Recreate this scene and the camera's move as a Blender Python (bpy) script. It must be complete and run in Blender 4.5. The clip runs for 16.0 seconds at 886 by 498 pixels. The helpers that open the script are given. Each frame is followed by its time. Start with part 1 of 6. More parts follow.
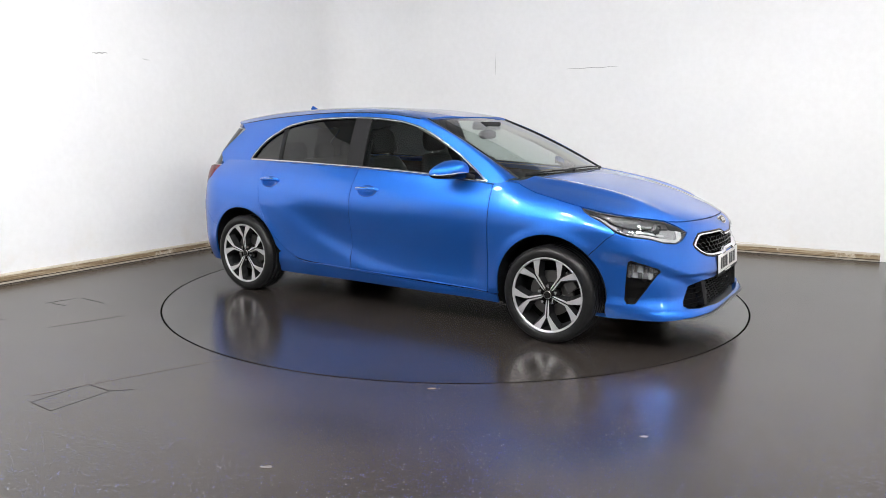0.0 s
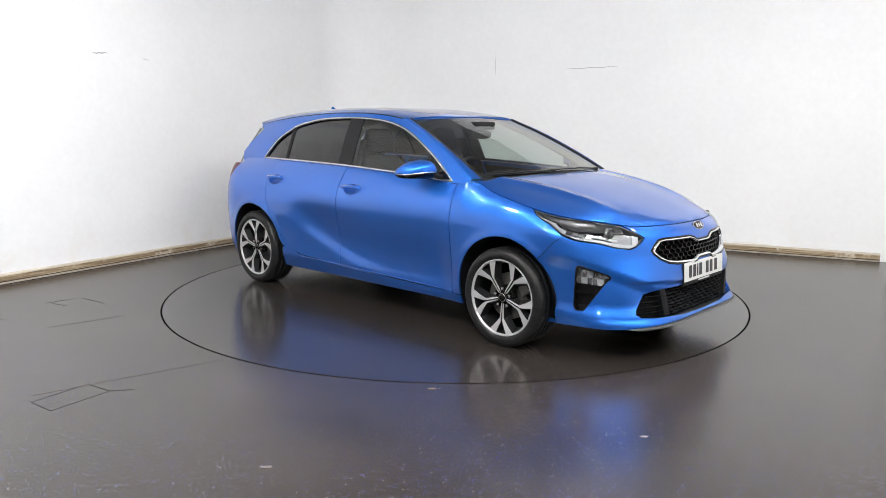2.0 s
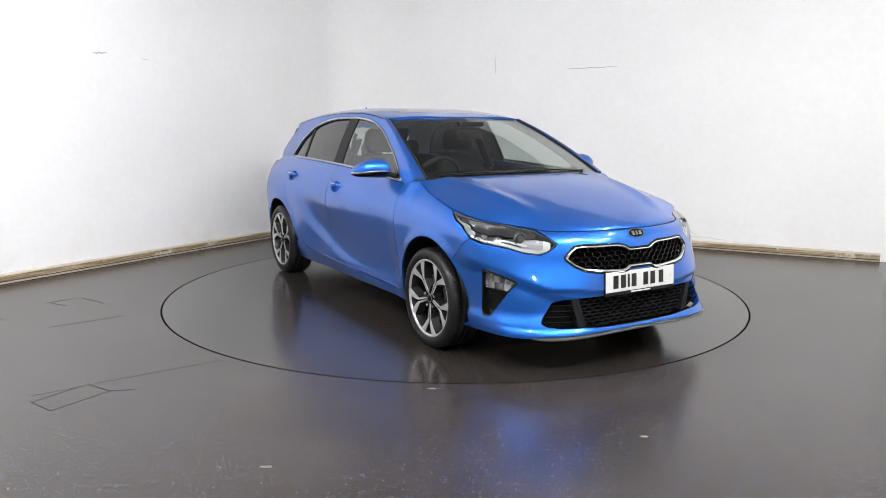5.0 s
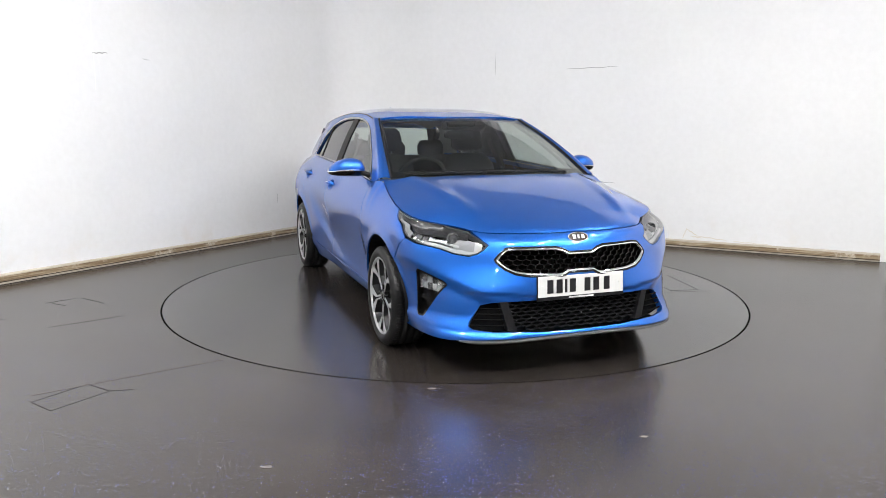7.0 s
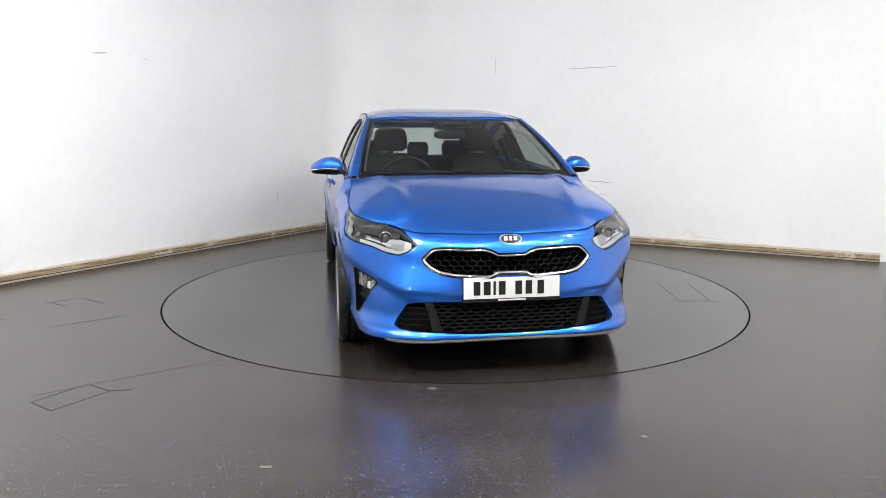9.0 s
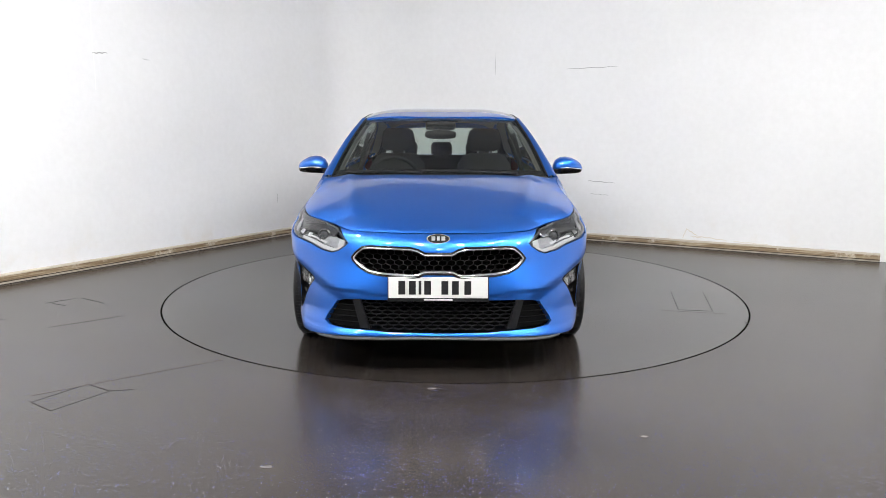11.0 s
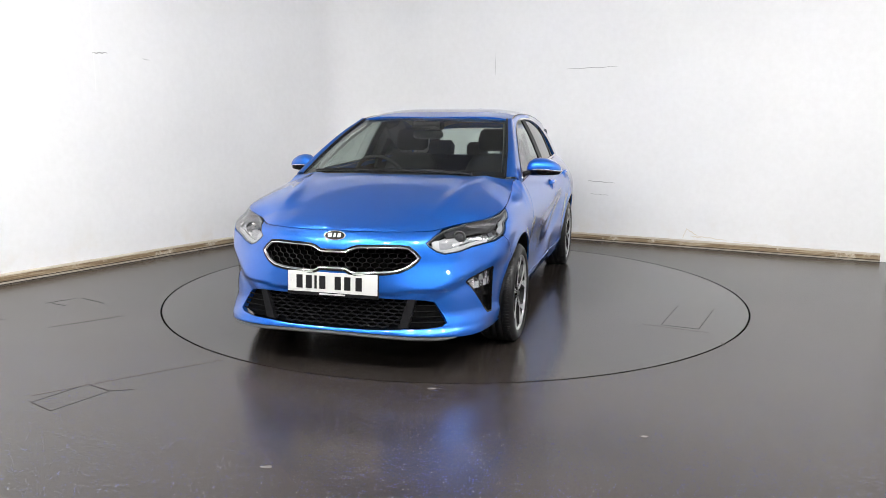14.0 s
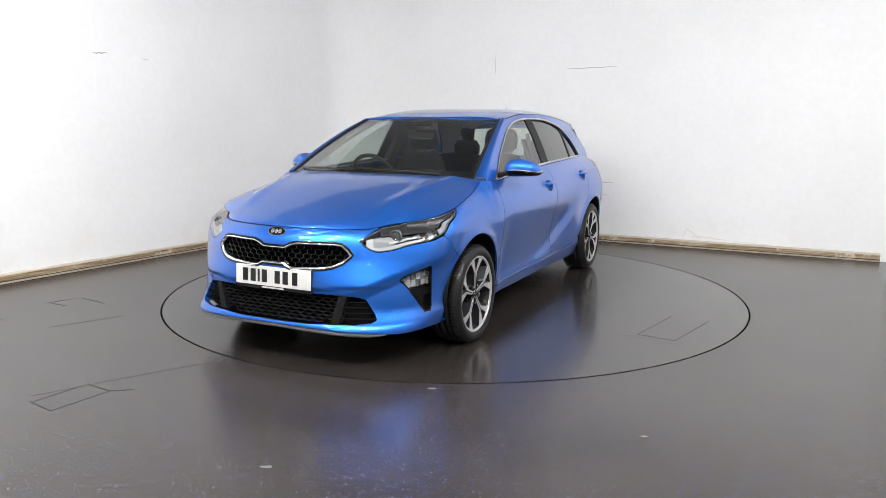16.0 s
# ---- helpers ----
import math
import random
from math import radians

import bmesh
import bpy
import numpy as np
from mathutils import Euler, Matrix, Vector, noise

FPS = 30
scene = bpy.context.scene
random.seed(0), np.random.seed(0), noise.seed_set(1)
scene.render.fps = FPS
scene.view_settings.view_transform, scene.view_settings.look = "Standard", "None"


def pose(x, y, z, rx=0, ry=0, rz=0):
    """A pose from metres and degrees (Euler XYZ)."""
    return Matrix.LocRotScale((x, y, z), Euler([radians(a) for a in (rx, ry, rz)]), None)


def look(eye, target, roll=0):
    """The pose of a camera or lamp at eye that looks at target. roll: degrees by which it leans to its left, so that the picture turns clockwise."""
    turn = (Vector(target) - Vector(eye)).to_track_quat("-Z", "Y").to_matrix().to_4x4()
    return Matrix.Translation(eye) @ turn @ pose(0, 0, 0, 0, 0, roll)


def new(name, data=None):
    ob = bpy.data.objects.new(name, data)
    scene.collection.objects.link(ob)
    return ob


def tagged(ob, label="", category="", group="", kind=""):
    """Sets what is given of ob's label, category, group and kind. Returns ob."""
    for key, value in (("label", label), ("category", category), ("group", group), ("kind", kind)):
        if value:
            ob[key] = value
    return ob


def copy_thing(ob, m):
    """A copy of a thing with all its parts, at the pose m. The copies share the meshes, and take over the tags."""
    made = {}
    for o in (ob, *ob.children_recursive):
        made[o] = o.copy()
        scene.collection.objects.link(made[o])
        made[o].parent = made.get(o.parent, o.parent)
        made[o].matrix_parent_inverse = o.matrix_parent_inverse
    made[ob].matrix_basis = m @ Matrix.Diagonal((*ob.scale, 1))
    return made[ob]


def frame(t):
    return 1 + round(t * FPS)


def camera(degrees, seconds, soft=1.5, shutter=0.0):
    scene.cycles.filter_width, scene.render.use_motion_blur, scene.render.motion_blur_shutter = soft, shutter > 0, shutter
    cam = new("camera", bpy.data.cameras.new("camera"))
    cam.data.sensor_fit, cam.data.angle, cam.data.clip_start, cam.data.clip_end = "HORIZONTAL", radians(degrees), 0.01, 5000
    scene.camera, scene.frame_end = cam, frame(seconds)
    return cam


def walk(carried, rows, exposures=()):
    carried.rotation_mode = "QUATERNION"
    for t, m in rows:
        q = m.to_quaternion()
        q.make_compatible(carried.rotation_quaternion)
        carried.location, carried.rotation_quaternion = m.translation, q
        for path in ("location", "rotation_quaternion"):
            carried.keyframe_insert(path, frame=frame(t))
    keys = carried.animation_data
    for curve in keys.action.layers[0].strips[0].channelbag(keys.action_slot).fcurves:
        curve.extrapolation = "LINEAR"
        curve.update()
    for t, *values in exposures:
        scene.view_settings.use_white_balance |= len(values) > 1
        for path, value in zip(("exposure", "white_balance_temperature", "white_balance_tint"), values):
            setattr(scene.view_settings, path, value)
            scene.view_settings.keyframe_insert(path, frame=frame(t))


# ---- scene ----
# light and exposure
EXPO = 0.33
PANEL = 400.0
# the last three, unseen behind the camera, are added to brighten mirrored walls
LIGHTS = [(x, y, 3.40, w, w, 0) for x, y, w in ((-1.45, -2.9, 0.14), (1.9, -2.9, 0.15), (3.1, -2.4, 0.13), (-2.7, -3.2, 0.14), (2.5, -1.0, 0.125), (-2.0, -1.5, 0.125), (3.9, -4.0, 0.15), (-3.6, -4.6, 0.15), (4.0, -6.4, 0.17), (-4.2, -7.0, 0.17), (0.0, -7.4, 0.16))]
# unseen floods, added to bring the back walls to an even brightness
FILL_FLOODS = [(-3.3, -3.5, 3.3, -0.9, 3.4, 1.3, 0.20), (-2.0, -4.2, 3.3, -0.6, 3.4, 1.3, 0.25), (-0.7, -4.8, 3.35, -0.9, 3.6, 1.4, 0.25), (0.7, -4.8, 3.35, -0.7, 3.6, 1.4, 0.25), (2.0, -4.2, 3.3, -0.9, 3.6, 1.3, 0.25), (3.3, -3.5, 3.3, -0.9, 3.6, 1.3, 0.21)]
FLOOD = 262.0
from mathutils.geometry import delaunay_2d_cdt

# ---- camera: on a tripod, still ----
cam = camera(61.8, 16.0, soft=0.85)
STAND = look((0.0, -5.923, 1.338), (-0.0883, -0.1077, 0.3452), 0.2)
walk(cam, [(0.0, STAND), (16.0, STAND)], exposures=[(0.0, EXPO), (16.0, EXPO)])

# ---- world ----
world = bpy.data.worlds.new("studio")
world.use_nodes = True
world.node_tree.nodes["Background"].inputs[0].default_value = (0.8, 0.85, 0.9, 1)
world.node_tree.nodes["Background"].inputs[1].default_value = 0.05
scene.world = world


# ---- materials ----
def mat(name, color, rough=0.5, metal=0.0, coat=0.0, spec=0.5, emit=0.0, trans=0.0, ior=1.45):
    m = bpy.data.materials.new(name)
    m.use_nodes = True
    b = m.node_tree.nodes["Principled BSDF"]
    b.inputs["Base Color"].default_value = (*color, 1)
    b.inputs["Roughness"].default_value = rough
    b.inputs["Metallic"].default_value = metal
    b.inputs["Coat Weight"].default_value = coat
    b.inputs["Coat Roughness"].default_value = 0.02
    b.inputs["Specular IOR Level"].default_value = spec
    b.inputs["Transmission Weight"].default_value = trans
    b.inputs["IOR"].default_value = ior
    if emit:
        b.inputs["Emission Color"].default_value = (*color, 1)
        b.inputs["Emission Strength"].default_value = emit
    return m


def bsdf(m):
    return m.node_tree.nodes["Principled BSDF"]


def node(m, kind, **values):
    n = m.node_tree.nodes.new(kind)
    for k, v in values.items():
        n.inputs[k.replace("_", " ")].default_value = v
    return n


def link(m, a, b):
    m.node_tree.links.new(a, b)


def coords(m):
    return node(m, "ShaderNodeTexCoord").outputs["Object"]


def ramp(m, fac, stops):
    r = node(m, "ShaderNodeValToRGB")
    e = r.color_ramp.elements
    while len(e) < len(stops):
        e.new(0.5)
    for k, (p, c) in zip(e, stops):
        k.position, k.color = p, (*c, 1)
    link(m, fac, r.inputs[0])
    return r.outputs[0]


def mix(m, fac, a, b, blend="MIX"):
    n = node(m, "ShaderNodeMix")
    n.data_type, n.blend_type = "RGBA", blend
    for sock, v in ((n.inputs[0], fac), (n.inputs[6], a), (n.inputs[7], b)):
        if isinstance(v, (int, float)):
            sock.default_value = v
        elif isinstance(v, tuple):
            sock.default_value = (*v, 1)
        else:
            link(m, v, sock)
    return n.outputs[2]


def bump(m, height, strength, distance=0.01):
    n = node(m, "ShaderNodeBump", Strength=strength, Distance=distance)
    link(m, height, n.inputs["Height"])
    link(m, n.outputs[0], bsdf(m).inputs["Normal"])
    return n


def noise_tex(m, scale, detail=3.0, rough=0.55, at=None):
    n = node(m, "ShaderNodeTexNoise", Scale=scale, Detail=detail, Roughness=rough)
    link(m, at or coords(m), n.inputs["Vector"])
    return n.outputs["Fac"]


def make_wall():
    m = mat("white_wall_paint", (0.8, 0.79, 0.775), 0.62)
    big = noise_tex(m, 0.7, 4)
    fine = noise_tex(m, 18, 4)
    c = ramp(m, big, [(0.3, (0.77, 0.77, 0.774)), (0.7, (0.83, 0.83, 0.834))])
    c = mix(m, 0.06, c, ramp(m, fine, [(0.35, (0.55, 0.54, 0.52)), (0.65, (0.9, 0.9, 0.9))]))
    # brown scuffs that climb a little from the board
    geo = node(m, "ShaderNodeNewGeometry")
    sep = node(m, "ShaderNodeSeparateXYZ")
    link(m, geo.outputs["Position"], sep.inputs[0])
    low = node(m, "ShaderNodeMapRange")
    link(m, sep.outputs[2], low.inputs[0])
    for k, v in ((1, 0.08), (2, 0.42), (3, 1.0), (4, 0.0)):
        low.inputs[k].default_value = v
    blot = ramp(m, noise_tex(m, 3.1, 6, 0.65), [(0.52, (0, 0, 0)), (0.75, (0.7, 0.7, 0.7))])
    mul = node(m, "ShaderNodeMath")
    mul.operation = "MULTIPLY"
    link(m, low.outputs[0], mul.inputs[0])
    link(m, blot, mul.inputs[1])
    c = mix(m, mul.outputs[0], c, (0.74, 0.69, 0.62))
    link(m, c, bsdf(m).inputs["Base Color"])
    bump(m, noise_tex(m, 45, 3), 0.08, 0.004)
    return m


def make_floor(name, seed):
    m = mat(name, (0.035, 0.033, 0.032), 0.3, spec=0.9 if seed else 0.6)
    at = coords(m)
    # dark vinyl with bright and blue chips
    vor = node(m, "ShaderNodeTexVoronoi", Scale=88.0)
    link(m, at, vor.inputs["Vector"])
    chip = ramp(m, vor.outputs["Distance"], [(0.17, (1, 1, 1)), (0.25, (0, 0, 0))])
    sep = node(m, "ShaderNodeSeparateColor")
    link(m, vor.outputs["Color"], sep.inputs[0])
    some = ramp(m, sep.outputs[0], [(0.26 + seed * 1.12, (0, 0, 0)), (min(0.99, 0.75 + seed * 0.5), (1, 1, 1))])
    # chips are trodden over a little more here than there
    worn = ramp(m, noise_tex(m, 0.5, 1, 0.4, at), [(0.1, (0.65,) * 3), (0.9, (1, 1, 1))])
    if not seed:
        # worn also fades the chips towards the far walls, painting in distance blur
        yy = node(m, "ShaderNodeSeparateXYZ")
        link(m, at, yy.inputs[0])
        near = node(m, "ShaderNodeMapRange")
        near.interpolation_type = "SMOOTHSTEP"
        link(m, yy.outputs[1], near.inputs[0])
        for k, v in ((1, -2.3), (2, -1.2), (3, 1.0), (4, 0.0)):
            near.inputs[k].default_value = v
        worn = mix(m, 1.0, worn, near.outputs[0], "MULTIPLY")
    keep = node(m, "ShaderNodeMath")
    keep.operation = "MULTIPLY"
    link(m, some, keep.inputs[0])
    link(m, worn, keep.inputs[1])
    f = node(m, "ShaderNodeMath")
    f.operation = "MULTIPLY"
    link(m, chip, f.inputs[0])
    link(m, keep.outputs[0], f.inputs[1])
    tone = ramp(m, sep.outputs[1], [(0.25, (0.07, 0.10, 0.52)), (0.7, (0.16, 0.21, 0.50)), (0.97, (0.44, 0.46, 0.47))])
    dirt = noise_tex(m, 1.1 + seed, 3, 0.5, at)
    base = ramp(m, dirt, [(0.3, (0.020 - 0.014 * seed, 0.0165 - 0.0115 * seed, 0.0145 - 0.010 * seed)), (0.7, (0.042 - 0.028 * seed, 0.035 - 0.023 * seed, 0.031 - 0.021 * seed))])
    grain = noise_tex(m, 160, 2, 0.5, at)
    base = mix(m, 0.35, base, ramp(m, grain, [(0.3, (0.013, 0.0115, 0.011)), (0.7, (0.042, 0.037, 0.034))]))
    # drag streaks and brown grime
    run = node(m, "ShaderNodeMapping")
    run.inputs["Rotation"].default_value = (0, 0, 0.35 if seed else 0.62)
    run.inputs["Scale"].default_value = (0.6, 3.4, 1.0)
    link(m, at, run.inputs["Vector"])
    streak = ramp(m, noise_tex(m, 1.2, 2, 0.5, run.outputs[0]), [(0.30, (0, 0, 0)), (0.90, (0.7,) * 3)])
    base = mix(m, streak, base, (0.030, 0.024, 0.020) if seed else (0.052, 0.042, 0.035))
    link(m, mix(m, f.outputs[0], base, tone), bsdf(m).inputs["Base Color"])
    smear = noise_tex(m, 1.5, 2, 0.5, at)
    sheen = ramp(m, smear, [(0.2, (0.235 - 0.10 * seed,) * 3), (0.8, (0.265 - 0.10 * seed,) * 3)])
    link(m, sheen, bsdf(m).inputs["Roughness"])
    bump(m, noise_tex(m, 220, 2, 0.5, at), 0.03, 0.002)
    return m


def make_paint():
    m = mat("metallic_blue_paint", (0.005, 0.105, 0.50), 0.39, 0.82, coat=1.0)
    bsdf(m).inputs["Coat IOR"].default_value = 1.50
    at = coords(m)
    n = noise_tex(m, 900, 1, 0.5, at)
    link(m, ramp(m, n, [(0.35, (0.009, 0.101, 0.45)), (0.65, (0.018, 0.157, 0.64))]), bsdf(m).inputs["Base Color"])
    return m


def make_board():
    m = mat("worn_wood_board", (0.35, 0.27, 0.18), 0.6)
    run = node(m, "ShaderNodeMapping")
    run.inputs["Scale"].default_value = (1.0, 1.0, 26.0)
    link(m, coords(m), run.inputs["Vector"])
    n = noise_tex(m, 2.6, 7, 0.7, run.outputs[0])
    wood = ramp(m, n, [(0.30, (0.10, 0.065, 0.038)), (0.48, (0.25, 0.18, 0.105)), (0.60, (0.40, 0.32, 0.22)), (0.74, (0.66, 0.61, 0.53))])
    chips = ramp(m, noise_tex(m, 4.5, 5, 0.7), [(0.55, (0, 0, 0)), (0.63, (1, 1, 1))])
    link(m, mix(m, chips, wood, (0.58, 0.51, 0.41)), bsdf(m).inputs["Base Color"])
    bump(m, n, 0.3, 0.003)
    return m


def make_rubber():
    m = mat("tyre_rubber", (0.018, 0.018, 0.019), 0.38, spec=0.28)
    n = noise_tex(m, 60, 4)
    link(m, ramp(m, n, [(0.3, (0.006, 0.006, 0.0063)), (0.7, (0.012, 0.012, 0.0125))]), bsdf(m).inputs["Base Color"])
    bump(m, noise_tex(m, 140, 2), 0.15, 0.002)
    return m


def make_cloth():
    m = mat("seat_cloth", (0.02, 0.02, 0.022), 0.85)
    n = noise_tex(m, 70, 3)
    link(m, ramp(m, n, [(0.3, (0.005, 0.005, 0.0054)), (0.7, (0.012, 0.012, 0.013))]), bsdf(m).inputs["Base Color"])
    bump(m, n, 0.06, 0.002)
    return m


def glass(name, tint, rough=0.0, mirror=0.035):
    # thin pane: mirror by Fresnel over a tinted clear layer
    m = bpy.data.materials.new(name)
    m.use_nodes = True
    t = m.node_tree
    t.nodes.clear()
    out = t.nodes.new("ShaderNodeOutputMaterial")
    tr = t.nodes.new("ShaderNodeBsdfTransparent")
    tr.inputs[0].default_value = (*tint, 1)
    gl = t.nodes.new("ShaderNodeBsdfGlossy")
    gl.inputs["Roughness"].default_value = rough
    lw = t.nodes.new("ShaderNodeLayerWeight")
    lw.inputs[0].default_value = 0.5
    pw = t.nodes.new("ShaderNodeMath")
    pw.operation = "POWER"
    pw.inputs[1].default_value = 3.3
    t.links.new(lw.outputs["Facing"], pw.inputs[0])
    fr = t.nodes.new("ShaderNodeMath")
    fr.operation = "MULTIPLY_ADD"
    fr.inputs[1].default_value, fr.inputs[2].default_value = 0.92, mirror
    t.links.new(pw.outputs[0], fr.inputs[0])
    mx = t.nodes.new("ShaderNodeMixShader")
    t.links.new(fr.outputs[0], mx.inputs[0])
    t.links.new(tr.outputs[0], mx.inputs[1])
    t.links.new(gl.outputs[0], mx.inputs[2])
    t.links.new(mx.outputs[0], out.inputs[0])
    return m


WALL = make_wall()
FLOOR = make_floor("speckled_vinyl", 0.0)
TABLE = make_floor("speckled_vinyl_table", 0.58)
PAINT = make_paint()
BOARD = make_board()
RUBBER = make_rubber()
CLOTH = make_cloth()
GREYWALL = mat("grey_wall_paint", (0.28, 0.28, 0.285), 0.8)
CEIL = mat("ceiling_paint", (0.34, 0.34, 0.34), 0.85)
BLACK = mat("gloss_black", (0.004, 0.004, 0.004), 0.10, spec=0.45)
SATIN = mat("black_plastic", (0.010, 0.010, 0.011), 0.5, spec=0.2)
# near-black for slats, and for hollows and gaps in place of their shade
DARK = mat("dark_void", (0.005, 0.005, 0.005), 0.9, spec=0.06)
CHROME = mat("chrome", (0.85, 0.86, 0.87), 0.08, 1.0)
STEEL = mat("brushed_metal", (0.40, 0.395, 0.39), 0.34, 1.0)
SILVER = mat("machined_alloy", (0.56, 0.56, 0.57), 0.32, 0.7)
GUNMETAL = mat("grey_alloy_paint", (0.012, 0.0122, 0.013), 0.38, 0.2, spec=0.25)
CLEAR = glass("clear_lens", (0.93, 0.94, 0.95))
SCREEN = glass("windscreen_glass", (0.80, 0.86, 0.82), mirror=0.075)
SIDEGLASS = glass("side_glass", (0.66, 0.73, 0.69))
PRIVACY = glass("privacy_glass", (0.035, 0.037, 0.037))
REDLENS = mat("red_lens", (0.11, 0.004, 0.009), 0.2, spec=0.3)
WHITEPLATE = mat("white_plate", (0.62, 0.62, 0.60), 0.4)
BRIGHTTRIM = mat("bright_window_trim", (0.52, 0.525, 0.53), 0.18, 1.0)
DISC = mat("brake_disc_steel", (0.10, 0.098, 0.095), 0.4, 0.8)
INK = mat("plate_ink", (0.01, 0.01, 0.011), 0.4)
LENSGREY = mat("lamp_reflector", (0.20, 0.205, 0.21), 0.22, 0.8)
FOGWHITE = mat("fog_reflector", (0.42, 0.43, 0.44), 0.25, 0.4)
LAMPWHITE = mat("lamp_guide", (0.36, 0.365, 0.37), 0.3)
LAMPGREY = mat("lamp_panel", (0.20, 0.203, 0.208), 0.3)
BALL = mat("projector_glass", (0.05, 0.052, 0.055), 0.05, spec=0.8)
VISOR = mat("lamp_visor", (0.022, 0.022, 0.023), 0.3)
TRIMGREY = mat("grey_trim", (0.11, 0.115, 0.12), 0.35, 0.5)
HEADLINER = mat("headliner_cloth", (0.38, 0.38, 0.37), 0.9)
SCUFF = mat("pale_scuff", (0.15, 0.14, 0.135), 0.6)
MARK = mat("grey_wall_mark", (0.42, 0.42, 0.42), 0.7)
SEAM = mat("floor_seam", (0.016, 0.014, 0.013), 0.5)
GLOW = mat("lamp_diffuser", (1.0, 0.99, 0.982), 0.5, emit=PANEL)
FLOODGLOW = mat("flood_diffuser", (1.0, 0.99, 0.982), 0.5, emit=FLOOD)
CAP = mat("pale_flaked_cap", (0.56, 0.50, 0.41), 0.6)
GROOVE = mat("dark_brown_groove", (0.05, 0.036, 0.025), 0.8)
PALELINE = mat("pale_scratch", (0.075, 0.064, 0.056), 0.5)
BEAD = mat("grimy_white_bead", (0.34, 0.30, 0.25), 0.6)


# ---- mesh helpers ----
def part(name, bm, material, parent=None, label="", smooth=False):
    me = bpy.data.meshes.new(name)
    bm.to_mesh(me)
    bm.free()
    me.materials.append(material)
    if smooth:
        for p in me.polygons:
            p.use_smooth = True
    ob = new(name, me)
    if parent:
        ob.parent = parent
    return tagged(ob, label)


def pydata(name, verts, faces, material, parent=None, label="", smooth=False):
    bm = bmesh.new()
    vs = [bm.verts.new(v) for v in verts]
    for f in faces:
        bm.faces.new([vs[i] for i in f])
    return part(name, bm, material, parent, label, smooth)


def thing(name, label, category, group="", kind=""):
    return tagged(new(name), label, category, group, kind)


def box(bm, lo, hi, bevel=0.0, m=None):
    r = bmesh.ops.create_cube(bm, size=1.0)
    c = [(a + b) / 2 for a, b in zip(lo, hi)]
    s = [b - a for a, b in zip(lo, hi)]
    bmesh.ops.scale(bm, vec=s, verts=r["verts"])
    bmesh.ops.translate(bm, vec=c, verts=r["verts"])
    vs = r["verts"]
    if bevel:
        es = {e for v in vs for e in v.link_edges}
        o = bmesh.ops.bevel(bm, geom=list(es), offset=bevel, segments=2, affect="EDGES", profile=0.6)
        vs = list({v for f in o["faces"] for v in f.verts} | {v for v in vs if v.is_valid})
        # every vertex joined to this box
        seen, todo = set(vs), list(vs)
        while todo:
            for e in todo.pop().link_edges:
                for v in e.verts:
                    if v not in seen:
                        seen.add(v)
                        todo.append(v)
        vs = list(seen)
    if m is not None:
        bmesh.ops.transform(bm, matrix=m, verts=vs)
    return vs


def cyl(bm, r, h, m=None, seg=24, r2=None):
    o = bmesh.ops.create_cone(bm, cap_ends=True, segments=seg, radius1=r, radius2=r if r2 is None else r2, depth=h)
    if m is not None:
        bmesh.ops.transform(bm, matrix=m, verts=o["verts"])
    return o["verts"]


def lathe(bm, prof, seg=48, m=None, closed=False):
    # rings about the y axis: prof rows are (radius, y)
    rings = [[bm.verts.new((r * math.cos(2 * math.pi * k / seg), y, r * math.sin(2 * math.pi * k / seg))) for k in range(seg)] for r, y in prof]
    pairs = list(zip(rings, rings[1:])) + ([(rings[-1], rings[0])] if closed else [])
    for a, b in pairs:
        for k in range(seg):
            bm.faces.new((a[k], a[(k + 1) % seg], b[(k + 1) % seg], b[k]))
    if m is not None:
        bmesh.ops.transform(bm, matrix=m, verts=[v for r in rings for v in r])


def tube(bm, pts, r, seg=8, flat=1.0, close=False):
    # a bar swept along points; flat squeezes it along its second axis
    pts = [Vector(p) for p in pts]
    n = len(pts)
    rings = []
    for i, p in enumerate(pts):
        a = pts[(i - 1) % n] if close or i else pts[0]
        b = pts[(i + 1) % n] if close or i < n - 1 else pts[-1]
        d = (b - a).normalized()
        u = d.cross(Vector((0, 0, 1)))
        u = u.normalized() if u.length > 1e-4 else Vector((0, 1, 0))
        w = d.cross(u)
        rings.append([bm.verts.new(p + u * r * flat * math.cos(2 * math.pi * k / seg) + w * r * math.sin(2 * math.pi * k / seg)) for k in range(seg)])
    for i in range(n if close else n - 1):
        a, b = rings[i], rings[(i + 1) % n]
        for k in range(seg):
            bm.faces.new((a[k], a[(k + 1) % seg], b[(k + 1) % seg], b[k]))
    if not close:
        bm.faces.new(rings[0][::-1])
        bm.faces.new(rings[-1])


def extrude_poly(bm, pts, depth_vec, m=None, bevel=0.0):
    vs = [bm.verts.new(p) for p in pts]
    f = bm.faces.new(vs)
    o = bmesh.ops.extrude_face_region(bm, geom=[f])
    top = [g for g in o["geom"] if isinstance(g, bmesh.types.BMVert)]
    bmesh.ops.translate(bm, vec=depth_vec, verts=top)
    if m is not None:
        bmesh.ops.transform(bm, matrix=m, verts=vs + top)
    return vs + top


# ---- the studio ----
CORNER = Vector((-1.313, 4.009, 0))
ALONG_L = Vector((math.cos(radians(58.086)), math.sin(radians(58.086)), 0))
ALONG_R = Vector((math.cos(radians(-25.998)), math.sin(radians(-25.998)), 0))
HEIGHT = 3.6
TURN_R = 2.241


